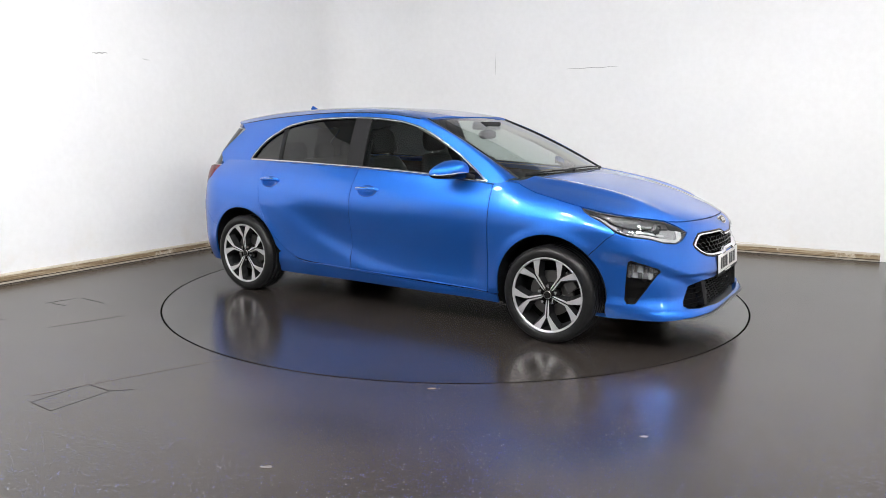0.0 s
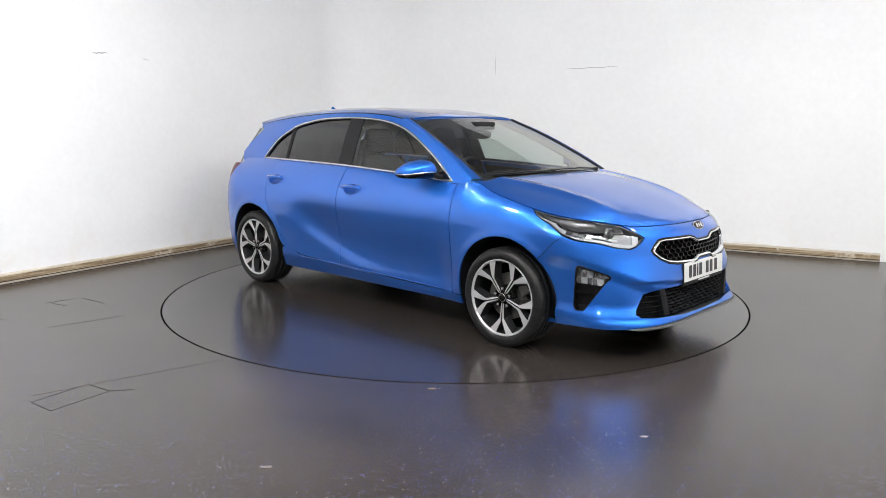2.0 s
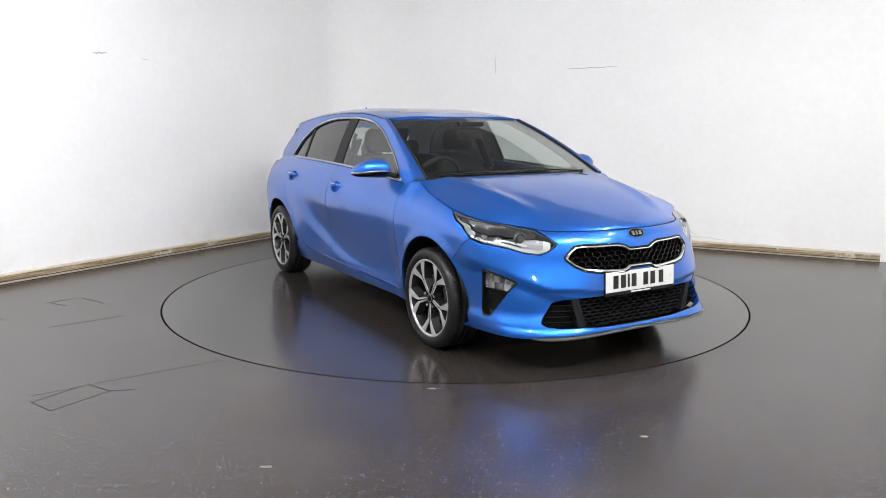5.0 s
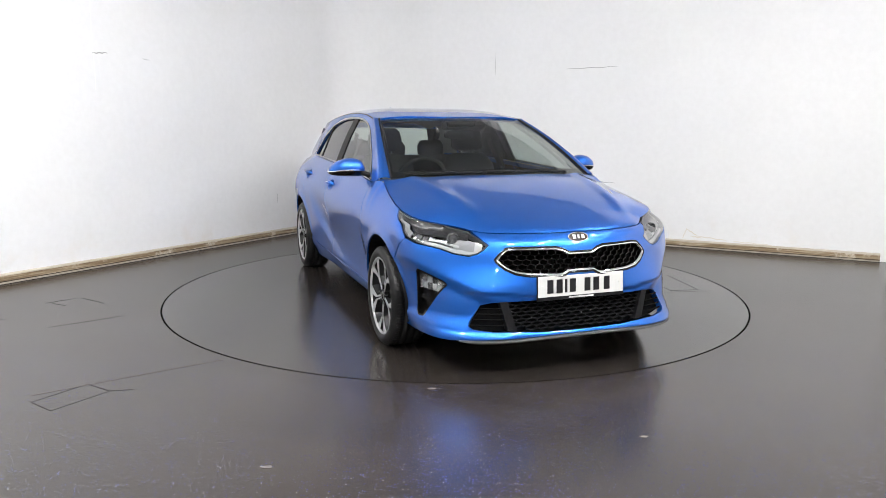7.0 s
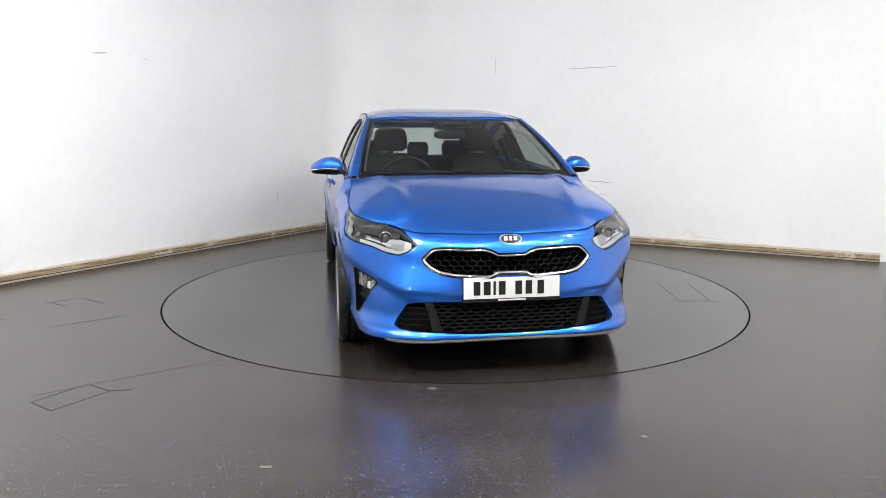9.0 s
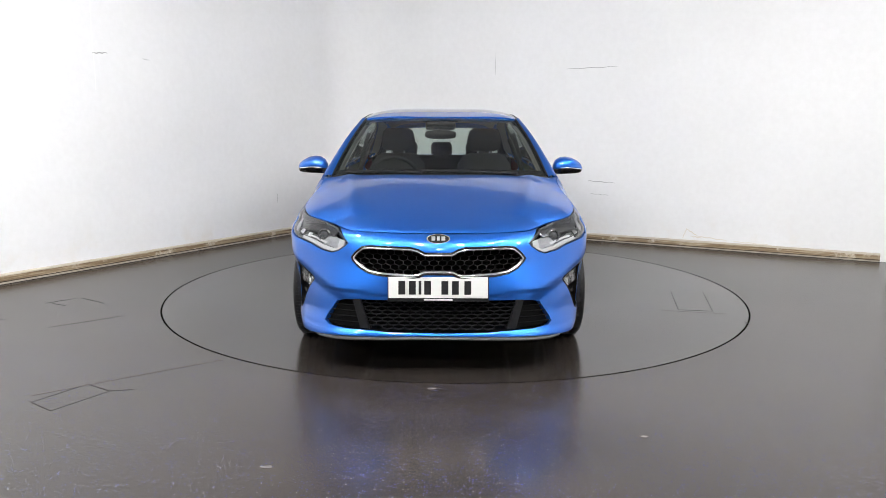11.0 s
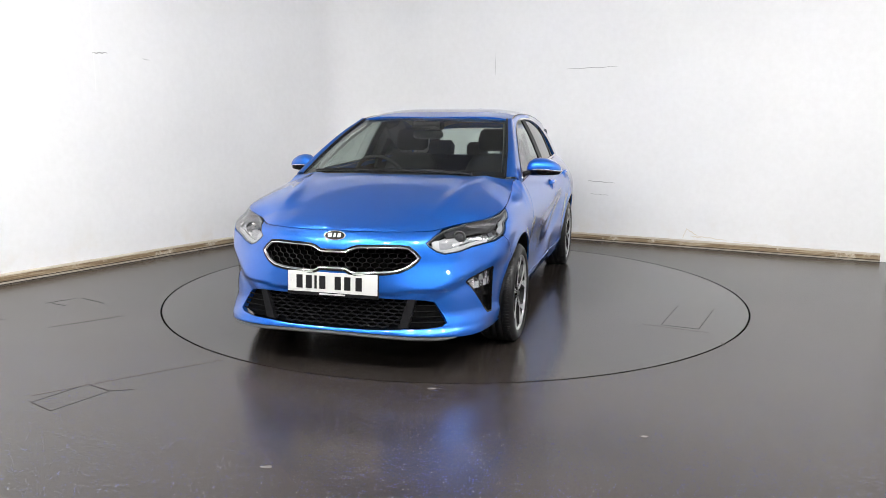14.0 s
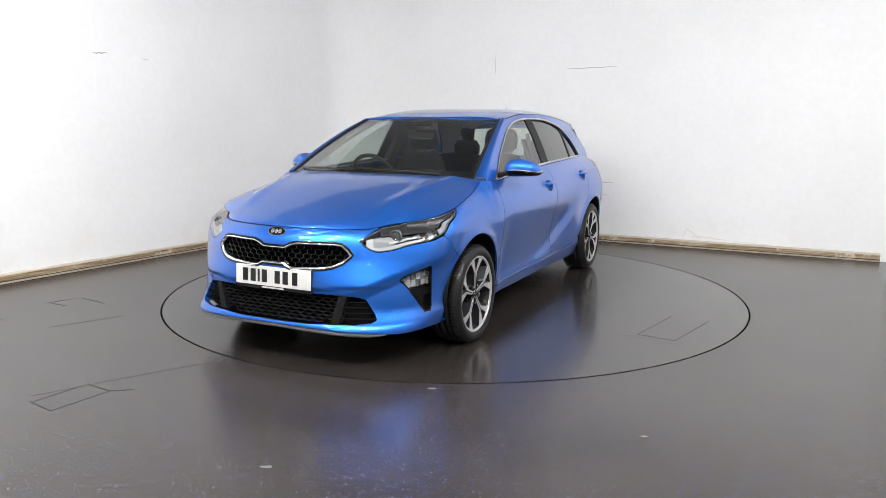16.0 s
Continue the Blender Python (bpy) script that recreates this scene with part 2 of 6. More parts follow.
def room_outline():
    r = 0.70
    t = r / math.tan(radians(95.92 / 2))
    a, b = CORNER - ALONG_L * t, CORNER + ALONG_R * t
    bis = (ALONG_R - ALONG_L).normalized()
    c = CORNER + bis * (r / math.sin(radians(95.92 / 2)))
    a0, b0 = math.atan2(*(a - c).yx), math.atan2(*(b - c).yx)
    arc = [c + Vector((math.cos(a0 + (b0 - a0) * k / 40), math.sin(a0 + (b0 - a0) * k / 40), 0)) * r for k in range(41)]
    left = CORNER - ALONG_L * 10
    end = CORNER + ALONG_R * 6.2
    return left, arc, end


def wall_strip(name, pts, label, z0=-0.05, z1=HEIGHT, thick=0.15, material=WALL):
    # a wall of some thickness, its inner face along pts (inside lies to the right of the way)
    out = []
    for i, p in enumerate(pts):
        d = (pts[min(i + 1, len(pts) - 1)] - pts[max(i - 1, 0)]).normalized()
        out.append(p + Vector((-d.y, d.x, 0)) * thick)
    bm = bmesh.new()
    rows = [[bm.verts.new((p.x, p.y, z)) for p in ps] for ps, z in ((pts, z0), (pts, z1), (out, z1), (out, z0))]
    for a, b in ((0, 1), (1, 2), (2, 3), (3, 0)):
        for i in range(len(pts) - 1):
            bm.faces.new((rows[a][i], rows[a][i + 1], rows[b][i + 1], rows[b][i]))
    for i in (0, -1):
        bm.faces.new([r[i] for r in rows])
    bmesh.ops.recalc_face_normals(bm, faces=bm.faces)
    ob = part(name, bm, material, smooth=False)
    return tagged(ob, label, "wall", kind="structure")


def skirting(name, pts, label):
    bm = bmesh.new()
    prof = [(0.002, -0.04), (0.026, -0.04), (0.026, 0.060), (0.020, 0.068), (0.002, 0.072)]
    rows = []
    for i, p in enumerate(pts):
        d = (pts[min(i + 1, len(pts) - 1)] - pts[max(i - 1, 0)]).normalized()
        n = Vector((d.y, -d.x, 0))
        rows.append([bm.verts.new((p.x + n.x * o, p.y + n.y * o, z)) for o, z in prof])
    for a, b in zip(rows, rows[1:]):
        for k in range(len(prof)):
            bm.faces.new((a[k], a[(k + 1) % len(prof)], b[(k + 1) % len(prof)], b[k]))
    bm.faces.new(rows[0])
    bm.faces.new(rows[-1][::-1])
    bmesh.ops.recalc_face_normals(bm, faces=bm.faces)
    ob = tagged(part(name, bm, BOARD), label, "baseboard", kind="structure")
    # pale cap, near-black floor line and dark brown groove line, as thin strips
    for name, line, paint in (("board_cap", [(0.002, 0.070), (0.030, 0.066), (0.031, 0.074), (0.024, 0.080), (0.002, 0.084)], CAP), ("floor_gap", [(0.041, -0.004), (0.049, -0.004), (0.049, 0.0015), (0.041, 0.002)], DARK), ("board_groove", [(0.024, 0.016), (0.0275, 0.016), (0.0275, 0.023), (0.024, 0.023)], GROOVE)):
        bm = bmesh.new()
        rows = []
        for i, p in enumerate(pts):
            d = (pts[min(i + 1, len(pts) - 1)] - pts[max(i - 1, 0)]).normalized()
            n = Vector((d.y, -d.x, 0))
            rows.append([bm.verts.new((p.x + n.x * o, p.y + n.y * o, z)) for o, z in line])
        for a, b in zip(rows, rows[1:]):
            for k in range(len(line)):
                bm.faces.new((a[k], a[(k + 1) % len(line)], b[(k + 1) % len(line)], b[k]))
        bm.faces.new(rows[0])
        bm.faces.new(rows[-1][::-1])
        bmesh.ops.recalc_face_normals(bm, faces=bm.faces)
        part(name, bm, paint, ob)
    bm = bmesh.new()
    bead = [(0.026, -0.03), (0.040, -0.03), (0.038, 0.008), (0.026, 0.014)]
    rows = []
    for i, p in enumerate(pts):
        d = (pts[min(i + 1, len(pts) - 1)] - pts[max(i - 1, 0)]).normalized()
        n = Vector((d.y, -d.x, 0))
        rows.append([bm.verts.new((p.x + n.x * o, p.y + n.y * o, z)) for o, z in bead])
    for a, b in zip(rows, rows[1:]):
        for k in range(4):
            bm.faces.new((a[k], a[(k + 1) % 4], b[(k + 1) % 4], b[k]))
    bmesh.ops.recalc_face_normals(bm, faces=bm.faces)
    part("floor_bead", bm, BEAD, ob)
    return ob


def cdt(loops, inner=(), keep=None):
    # triangles between closed 2D loops, with inner points
    pts, edges = [], []
    for lp in loops:
        k = len(pts)
        pts += [Vector(p) for p in lp]
        edges += [(k + i, k + (i + 1) % len(lp)) for i in range(len(lp))]
    nb = len(pts)
    pts += [Vector(p) for p in inner]
    v, e, f, ov, oe, of = delaunay_2d_cdt(pts, edges, [], 0, 1e-6)
    v = np.array([(p.x, p.y) for p in v])
    f = np.array([t for t in f if len(t) == 3])
    mid = v[f].mean(axis=1)
    f = f[inside(mid, loops)]
    return v, f, nb


def inside(p, loops):
    x, y = p[:, 0], p[:, 1]
    odd = np.zeros(len(p), bool)
    for lp in loops:
        a = np.asarray(lp, float)
        b = np.roll(a, -1, axis=0)
        for (x0, y0), (x1, y1) in zip(a, b):
            hit = ((y0 > y) != (y1 > y))
            with np.errstate(divide="ignore", invalid="ignore"):
                cross = x < (x1 - x0) * (y - y0) / (y1 - y0) + x0
            odd ^= hit & cross
    return odd


def circle(r, n=160):
    return [(r * math.cos(2 * math.pi * k / n), r * math.sin(2 * math.pi * k / n)) for k in range(n)]


def build_room():
    left, arc, end = room_outline()
    far = Vector((5.6, -2.5, 0))
    back_r, back_l = Vector((5.6, -9.0, 0)), Vector((-6.6, -9.0, 0))
    wall_strip("wall_west", [left, arc[0]], "white painted studio wall, scuffed above its wooden board")
    wall_strip("wall_corner", arc, "rounded white painted corner between two studio walls")
    wall_strip("wall_north", [arc[-1], end], "white painted studio wall with faint marks and chipped plaster")
    wall_strip("wall_east", [end, far, back_r], "white painted studio side wall")
    wall_strip("wall_south", [back_r, back_l], "grey painted studio wall behind the camera", material=GREYWALL)
    wall_strip("wall_southwest", [back_l, left], "white painted studio side wall")
    skirting("baseboard_west", [left, arc[0]], "worn wooden skirting board with flaked white paint")
    skirting("baseboard_corner", arc, "worn wooden skirting board bent round the corner")
    skirting("baseboard_north", [arc[-1], CORNER + ALONG_R * 6.13], "worn wooden skirting board with flaked white paint")
    # floor with the round pit for the turntable
    outer = [(p.x * 1.0, p.y * 1.0) for p in [left, *arc, end, far, back_r, back_l]]
    v, f, _ = cdt([outer, circle(TURN_R + 0.009)])
    bm = bmesh.new()
    vs = [bm.verts.new((x, y, 0)) for x, y in v]
    for t in f:
        bm.faces.new([vs[i] for i in t])
    bmesh.ops.recalc_face_normals(bm, faces=bm.faces)
    if sum(g.normal.z for g in bm.faces) < 0:
        bmesh.ops.reverse_faces(bm, faces=bm.faces)
    rim = [e for e in bm.edges if e.is_boundary and all(abs(w.co.length - TURN_R - 0.009) < 0.002 for w in e.verts)]
    o = bmesh.ops.extrude_edge_only(bm, edges=rim)
    bmesh.ops.translate(bm, vec=(0, 0, -0.06), verts=[g for g in o["geom"] if isinstance(g, bmesh.types.BMVert)])
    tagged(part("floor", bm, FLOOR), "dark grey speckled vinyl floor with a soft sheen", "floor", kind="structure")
    bm = bmesh.new()
    cyl(bm, TURN_R + 0.03, 0.02, pose(0, 0, -0.07), 96)
    tagged(part("turntable_pit", bm, DARK), "dark pit under the turntable", "floor", kind="structure")
    bm = bmesh.new()
    vs = [bm.verts.new((p.x, p.y, HEIGHT)) for p in [left, *arc, end, far, back_r, back_l]]
    fc = bm.faces.new(vs)
    o = bmesh.ops.extrude_face_region(bm, geom=[fc])
    bmesh.ops.translate(bm, vec=(0, 0, 0.1), verts=[g for g in o["geom"] if isinstance(g, bmesh.types.BMVert)])
    bmesh.ops.recalc_face_normals(bm, faces=bm.faces)
    tagged(part("ceiling", bm, CEIL), "plain dark painted studio ceiling", "ceiling", kind="structure")


def ceiling_light(x, y, z, w, d, rz):
    t = thing("ceiling_light", "hanging flat white studio light panel", "ceiling light", "studio light panels")
    bm = bmesh.new()
    box(bm, (-w / 2 - 0.03, -d / 2 - 0.03, 0.0), (w / 2 + 0.03, d / 2 + 0.03, 0.06), 0.006)
    part("housing", bm, STEEL, t)
    bm = bmesh.new()
    box(bm, (-w / 2, -d / 2, -0.012), (w / 2, d / 2, -0.002))
    part("diffuser", bm, GLOW, t)
    for sx in (-0.4, 0.4):
        bm = bmesh.new()
        cyl(bm, 0.006, HEIGHT - z - 0.06, pose(sx * w, 0, (HEIGHT - z + 0.06) / 2), 8)
        part("hanger", bm, STEEL, t)
    t.matrix_basis = pose(x, y, z, 0, 0, rz)
    return t


# a fill lamp out of view, added for the back walls only
def fill_flood(x, y, z, tx, ty, tz, w):
    t = thing("fill_flood", "unseen square white floodlight added to brighten the back walls", "floodlight", "studio floodlights")
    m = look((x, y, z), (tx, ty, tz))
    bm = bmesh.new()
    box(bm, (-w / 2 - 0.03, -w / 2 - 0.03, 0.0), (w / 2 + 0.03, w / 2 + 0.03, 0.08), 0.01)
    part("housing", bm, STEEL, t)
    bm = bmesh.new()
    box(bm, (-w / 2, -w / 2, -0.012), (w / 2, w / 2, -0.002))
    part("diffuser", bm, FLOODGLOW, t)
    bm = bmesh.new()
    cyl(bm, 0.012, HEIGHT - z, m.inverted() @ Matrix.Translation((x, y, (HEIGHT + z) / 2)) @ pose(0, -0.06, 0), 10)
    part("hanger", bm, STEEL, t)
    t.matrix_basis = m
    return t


build_room()
for row in FILL_FLOODS:
    fill_flood(*row)
for x, y, z, w, d, rz in LIGHTS:
    ceiling_light(x, y, z, w, d, rz)


# ---- turntable ----
def flat_strip(bm, a, b, width, z):
    a, b = Vector((*a, z)), Vector((*b, z))
    d = (b - a).normalized()
    n = Vector((-d.y, d.x, 0)) * width / 2
    vs = [bm.verts.new(p + Vector((0, 0, h))) for h in (0, 0.001) for p in (a - n, b - n, b + n, a + n)]
    bm.faces.new(vs[4:])
    for k in range(4):
        bm.faces.new((vs[k], vs[(k + 1) % 4], vs[4 + (k + 1) % 4], vs[4 + k]))


def blob(bm, x, y, z, r, squash=0.5, n=11, h=0.0015):
    rnd = random.Random(int(x * 1000) + 7)
    ring = [(x + r * rnd.uniform(0.6, 1.1) * math.cos(2 * math.pi * k / n), y + squash * r * rnd.uniform(0.6, 1.1) * math.sin(2 * math.pi * k / n)) for k in range(n)]
    top = [bm.verts.new((*p, z + h)) for p in ring]
    low = [bm.verts.new((*p, z)) for p in ring]
    bm.faces.new(top)
    for k in range(n):
        bm.faces.new((low[k], low[(k + 1) % n], top[(k + 1) % n], top[k]))


def build_turntable():
    t = thing("turntable", "round dark vinyl-covered car turntable set flush in the floor", "turntable")
    bm = bmesh.new()
    cyl(bm, TURN_R, 0.045, pose(0, 0, -0.0225), 160)
    part("platform", bm, TABLE, t)
    bm = bmesh.new()
    for k in range(160):
        a, b = (2 * math.pi * (k + j) / 160 for j in (0, 1))
        q = [bm.verts.new((r * math.cos(c), r * math.sin(c), z)) for r, c, z in ((TURN_R - 0.004, a, 0.0008), (TURN_R - 0.004, b, 0.0008), (TURN_R, b, 0.001), (TURN_R, a, 0.001))]
        bm.faces.new(q)
    part("edge_trim", bm, DARK, t)
    bm = bmesh.new()
    q = [(0.096, 1.748), (0.673, 1.627), (0.713, 1.864), (0.137, 1.996)]
    for a, b in zip(q, q[1:]):
        flat_strip(bm, a, b, 0.004, 0.0)
    part("hatch_seam", bm, SEAM, t)
    bm = bmesh.new()
    flat_strip(bm, (0.69, 1.50), (0.79, 1.93), 0.006, 0.0)
    part("scratch", bm, SCUFF, t)
    for x, y, r in ((1.018, 1.985, 0.028), (-0.514, 2.152, 0.014), (0.35, 2.19, 0.012)):
        bm = bmesh.new()
        blob(bm, x, y, 0.0, r)
        part("scuff_mark", bm, SCUFF, t)
    return t


turntable = build_turntable()


def build_floor_marks():
    bm = bmesh.new()
    for a, b in (((-2.039, -2.555), (-1.89, -2.30)), ((-1.89, -2.30), (-1.729, -2.394)), ((-1.729, -2.394), (-1.887, -2.658)), ((-1.887, -2.658), (-2.039, -2.555)), ((-1.729, -2.394), (-1.62, -2.37))):
        flat_strip(bm, a, b, 0.0035, 0.0005)
    tagged(part("floor_hatch", bm, SEAM), "thin dark seam round a rectangular floor hatch", "floor hatch", kind="structure")
    bm = bmesh.new()
    for a, b in (((-3.047, -0.598), (-2.898, -0.431)), ((-2.99, -0.60), (-2.86, -0.66)), ((-2.86, -0.42), (-2.608, -0.585)), ((-3.35, -1.05), (-3.05, -1.07))):
        flat_strip(bm, a, b, 0.0035, 0.0005)
    tagged(part("floor_crack", bm, SEAM), "broken dark seams cut in the vinyl floor", "floor seam", kind="structure")
    bm = bmesh.new()
    for a, b in (((-2.088, -2.468), (-1.70, -2.17)), ((-1.70, -2.17), (-1.314, -1.885)), ((-2.67, -1.244), (-2.48, -1.085)), ((-2.48, -1.085), (-2.304, -0.936))):
        flat_strip(bm, a, b, 0.006, 0.0002)
    tagged(part("vinyl_joint", bm, PALELINE), "faint pale joint between two worn vinyl sheets", "floor seam", kind="structure")
    for x, y, r in ((-0.732, -3.209, 0.028), (-0.107, -2.321, 0.024), (0.829, -2.885, 0.022)):
        bm = bmesh.new()
        blob(bm, x, y, 0.0, r)
        tagged(part("floor_scuff", bm, SCUFF), "small pale scuff on the vinyl floor", "scuff", "floor scuffs", kind="structure")


def on_wall(which, s, z, off=0.0015):
    d, n = (ALONG_L, Vector((ALONG_L.y, -ALONG_L.x, 0))) if which == "L" else (ALONG_R, Vector((ALONG_R.y, -ALONG_R.x, 0)))
    p = CORNER + d * s + n * off
    return Vector((p.x, p.y, z))


def wall_mark(which, a, b, width, material, name, label):
    p, q = on_wall(which, *a), on_wall(which, *b)
    bm = bmesh.new()
    n = 10
    up = Vector((0, 0, 1)) if abs(a[0] - b[0]) > abs(a[1] - b[1]) else (on_wall(which, a[0] + 1, 0) - on_wall(which, a[0], 0))
    rows = []
    for k in range(n + 1):
        c = p.lerp(q, k / n) + up * 0.004 * math.sin(k * 1.7)
        w = width * (0.35 + 0.65 * math.sin(math.pi * (k + 0.4) / (n + 0.8)))
        rows.append((bm.verts.new(c - up * w / 2), bm.verts.new(c + up * w / 2)))
    for r0, r1 in zip(rows, rows[1:]):
        bm.faces.new((r0[0], r1[0], r1[1], r0[1]))
    return tagged(part(name, bm, material), label, "wall mark", kind="structure")


def build_wall_marks():
    def s_of(which, x, y):
        d = ALONG_L if which == "L" else ALONG_R
        return (Vector((x, y, 0)) - CORNER).dot(d)
    sl = s_of("L", -3.258, 0.886)
    wall_mark("L", (sl, 1.62), (sl, 3.3), 0.010, CEIL_WHITE, "wall_seam", "raised white filler seam on the wall")
    wall_mark("L", (s_of("L", -3.263, 0.877), 1.945), (s_of("L", -3.184, 1.005), 1.957), 0.012, MARK, "wall_scratch", "short grey scratch on the white wall")
    wall_mark("L", (s_of("L", -2.99, 1.31), 1.93), (s_of("L", -2.95, 1.38), 1.922), 0.006, MARK, "wall_scratch", "short grey scratch on the white wall")
    wall_mark("L", (s_of("L", -2.09, 2.762), 0.40), (s_of("L", -2.09, 2.762), 0.51), 0.006, MARK, "wall_scratch", "short upright grey scratch on the white wall")
    wall_mark("R", (s_of("R", 1.27, 2.749), 1.945), (s_of("R", 1.804, 2.488), 1.955), 0.007, MARK, "wall_scratch", "long thin grey scratch on the white wall")
    wall_mark("R", (s_of("R", 1.531, 2.621), 0.685), (s_of("R", 1.813, 2.484), 0.674), 0.008, MARK, "wall_scratch", "thin grey scratch low on the white wall")
    wall_mark("R", (s_of("R", 1.56, 2.6), 0.54), (s_of("R", 1.75, 2.51), 0.53), 0.006, MARK, "wall_scratch", "faint grey scratch low on the white wall")
    sr = s_of("R", 0.48, 3.134)
    wall_mark("R", (sr, 1.90), (sr, 2.15), 0.004, MARK, "wall_scratch", "faint upright hairline on the white wall")
    s0 = s_of("R", 2.596, 2.102)
    for k, (a, b, w) in enumerate((((-0.10, 0.10), (-0.06, 0.21), 0.008), ((-0.06, 0.20), (0.06, 0.13), 0.012), ((-0.02, 0.125), (0.10, 0.115), 0.010), ((0.06, 0.13), (0.35, 0.105), 0.009), ((0.42, 0.10), (0.8, 0.088), 0.008))):
        wall_mark("R", (s0 + a[0], a[1]), (s0 + b[0], b[1]), w, PLASTER, "chipped_plaster", "chipped beige plaster above the skirting board")


CEIL_WHITE = mat("white_filler", (0.88, 0.88, 0.88), 0.5)
PLASTER = mat("bare_plaster", (0.70, 0.64, 0.55), 0.8)
build_floor_marks()
build_wall_marks()


# ---- the car's skin: half-width and height functions, x forward, z up ----
def curve(xs, ys):
    # monotone cubic through knots
    x, y = np.array(xs, float), np.array(ys, float)
    h, d = np.diff(x), np.diff(y) / np.diff(x)
    m = np.zeros(len(x))
    m[0], m[-1] = d[0], d[-1]
    for i in range(1, len(x) - 1):
        if d[i - 1] * d[i] > 0:
            w1, w2 = 2 * h[i] + h[i - 1], h[i] + 2 * h[i - 1]
            m[i] = (w1 + w2) / (w1 / d[i - 1] + w2 / d[i])

    def f(q):
        q = np.clip(np.asarray(q, float), x[0], x[-1])
        i = np.clip(np.searchsorted(x, q) - 1, 0, len(x) - 2)
        t = (q - x[i]) / h[i]
        return ((1 + 2 * t) * (1 - t) ** 2 * y[i] + t * (1 - t) ** 2 * h[i] * m[i] + t * t * (3 - 2 * t) * y[i + 1] + t * t * (t - 1) * h[i] * m[i + 1])
    return f


belt_z = curve([-2.2, -1.9, -1.42, -1.0, -0.29, 0.39, 0.874], [1.00, 1.02, 1.034, 1.030, 1.016, 0.988, 0.958])
edge_z = curve([0.874, 0.94, 0.985, 1.05, 1.11, 1.2, 1.3, 1.5, 1.7, 2.0], [0.958, 0.964, 0.975, 0.972, 0.945, 0.915, 0.893, 0.850, 0.805, 0.765])
edge_y = curve([0.874, 0.94, 0.985, 1.05, 1.11, 1.2, 1.3, 1.5, 1.7, 2.0], [0.801, 0.797, 0.790, 0.768, 0.770, 0.782, 0.792, 0.805, 0.80, 0.78])
base_y = curve([0.15, 0.19, 0.235, 0.265, 0.29, 0.36, 0.50, 0.62, 0.74, 0.9], [0.79, 0.812, 0.830, 0.841, 0.850, 0.855, 0.869, 0.883, 0.891, 0.891])
front_x = curve([0.14, 0.20, 0.225, 0.26, 0.35, 0.45, 0.55, 0.62, 0.68, 0.72, 0.745, 0.757, 0.78], [2.15, 2.205, 2.205, 2.185, 2.182, 2.185, 2.180, 2.172, 2.158, 2.140, 2.112, 2.09, 2.03])
rear_x = curve([0.15, 0.25, 0.43, 0.60, 0.85, 0.96, 1.05], [-2.0, -2.06, -2.105, -2.105, -2.07, -2.05, -2.02])
FA = curve([0.15, 0.34, 0.62, 0.8], [0.60, 0.58, 0.45, 0.45])
FP = curve([0.15, 0.34, 0.62, 0.8], [5.0, 4.6, 2.35, 2.2])
WB = 1.325


def glass_y(x, z):
    x, z = np.asarray(x, float), np.asarray(z, float)
    back = np.clip(-x - 0.3, 0, None) / 1.1
    return 0.80 - 0.45 * (z - 0.96) - 0.30 * np.clip(z - 1.0, 0, None) * np.clip(z - 1.2, 0, None) - 0.045 * back ** 2


def top_z(x):
    x = np.asarray(x, float)
    return np.where(x < 0.874, belt_z(x), edge_z(x))


def top_y(x):
    x = np.asarray(x, float)
    return np.where(x < 0.874, glass_y(x, belt_z(x)), edge_y(x))


def ease(t):
    t = np.clip(t, 0, 1)
    return t * t * (3 - 2 * t)


def arch_dist(x, z):
    return np.minimum(np.hypot(x - WB, z - 0.317), np.hypot(x + WB, z - 0.317))


def side_y(x, z):
    x, z = np.asarray(x, float), np.asarray(z, float)
    zt, yt = top_z(x), top_y(x)
    low = base_y(np.minimum(z, 0.72))
    t = np.clip((z - 0.70) / np.maximum(zt - 0.70, 0.02), 0, 1.15)
    y = low - (0.890 - yt) * t ** 2.3
    y = y - (0.010 * ((x + 0.1) / 1.3) ** 2 + 0.05 * np.clip(x - 1.45, 0, 1) ** 2 + 0.05 * np.clip(-1.55 - x, 0, 1) ** 2) * (1 - np.clip(t, 0, 1) ** 2)
    r = arch_dist(x, z)
    y = y + 0.012 * np.exp(-((r - 0.358) / 0.04) ** 2) * np.clip((z - 0.25) / 0.2, 0, 1)
    # swell over the rear wheel
    y = y + 0.012 * np.exp(-((x + 1.35) / 0.35) ** 2 - ((z - 0.75) / 0.14) ** 2)
    # the doors tuck under in a hollow that tapers to a point ahead of the rear wheel
    line = 0.30 + 0.32 * np.clip((0.35 - x) / 1.1, 0, 1.2) ** 1.6
    along = ease((0.98 - x) / 0.24) * ease((x + 0.90) / 0.5)
    above = ease((0.82 - z) / np.maximum(0.78 - line, 0.05))
    under = ease((z - line + 0.09) / 0.12)
    y = y - 0.050 * along * above * (0.60 + 0.40 * under)
    return y


def nose_x(y, z):
    return front_x(z) - FA(z) * (np.abs(y) / 0.9) ** FP(z)


def tail_x(y, z):
    return rear_x(z) + 0.36 * (np.abs(y) / 0.9) ** 3.2


ARC = 1.45


def bisect(f, lo, hi, n=34):
    for _ in range(n):
        mid = (lo + hi) / 2
        up = f(mid) > 0
        hi, lo = np.where(up, mid, hi), np.where(up, lo, mid)
    return (lo + hi) / 2


def smin(a, b, k):
    h = np.clip(0.5 + 0.5 * (b - a) / k, 0, 1)
    return b + (a - b) * h - k * h * (1 - h)


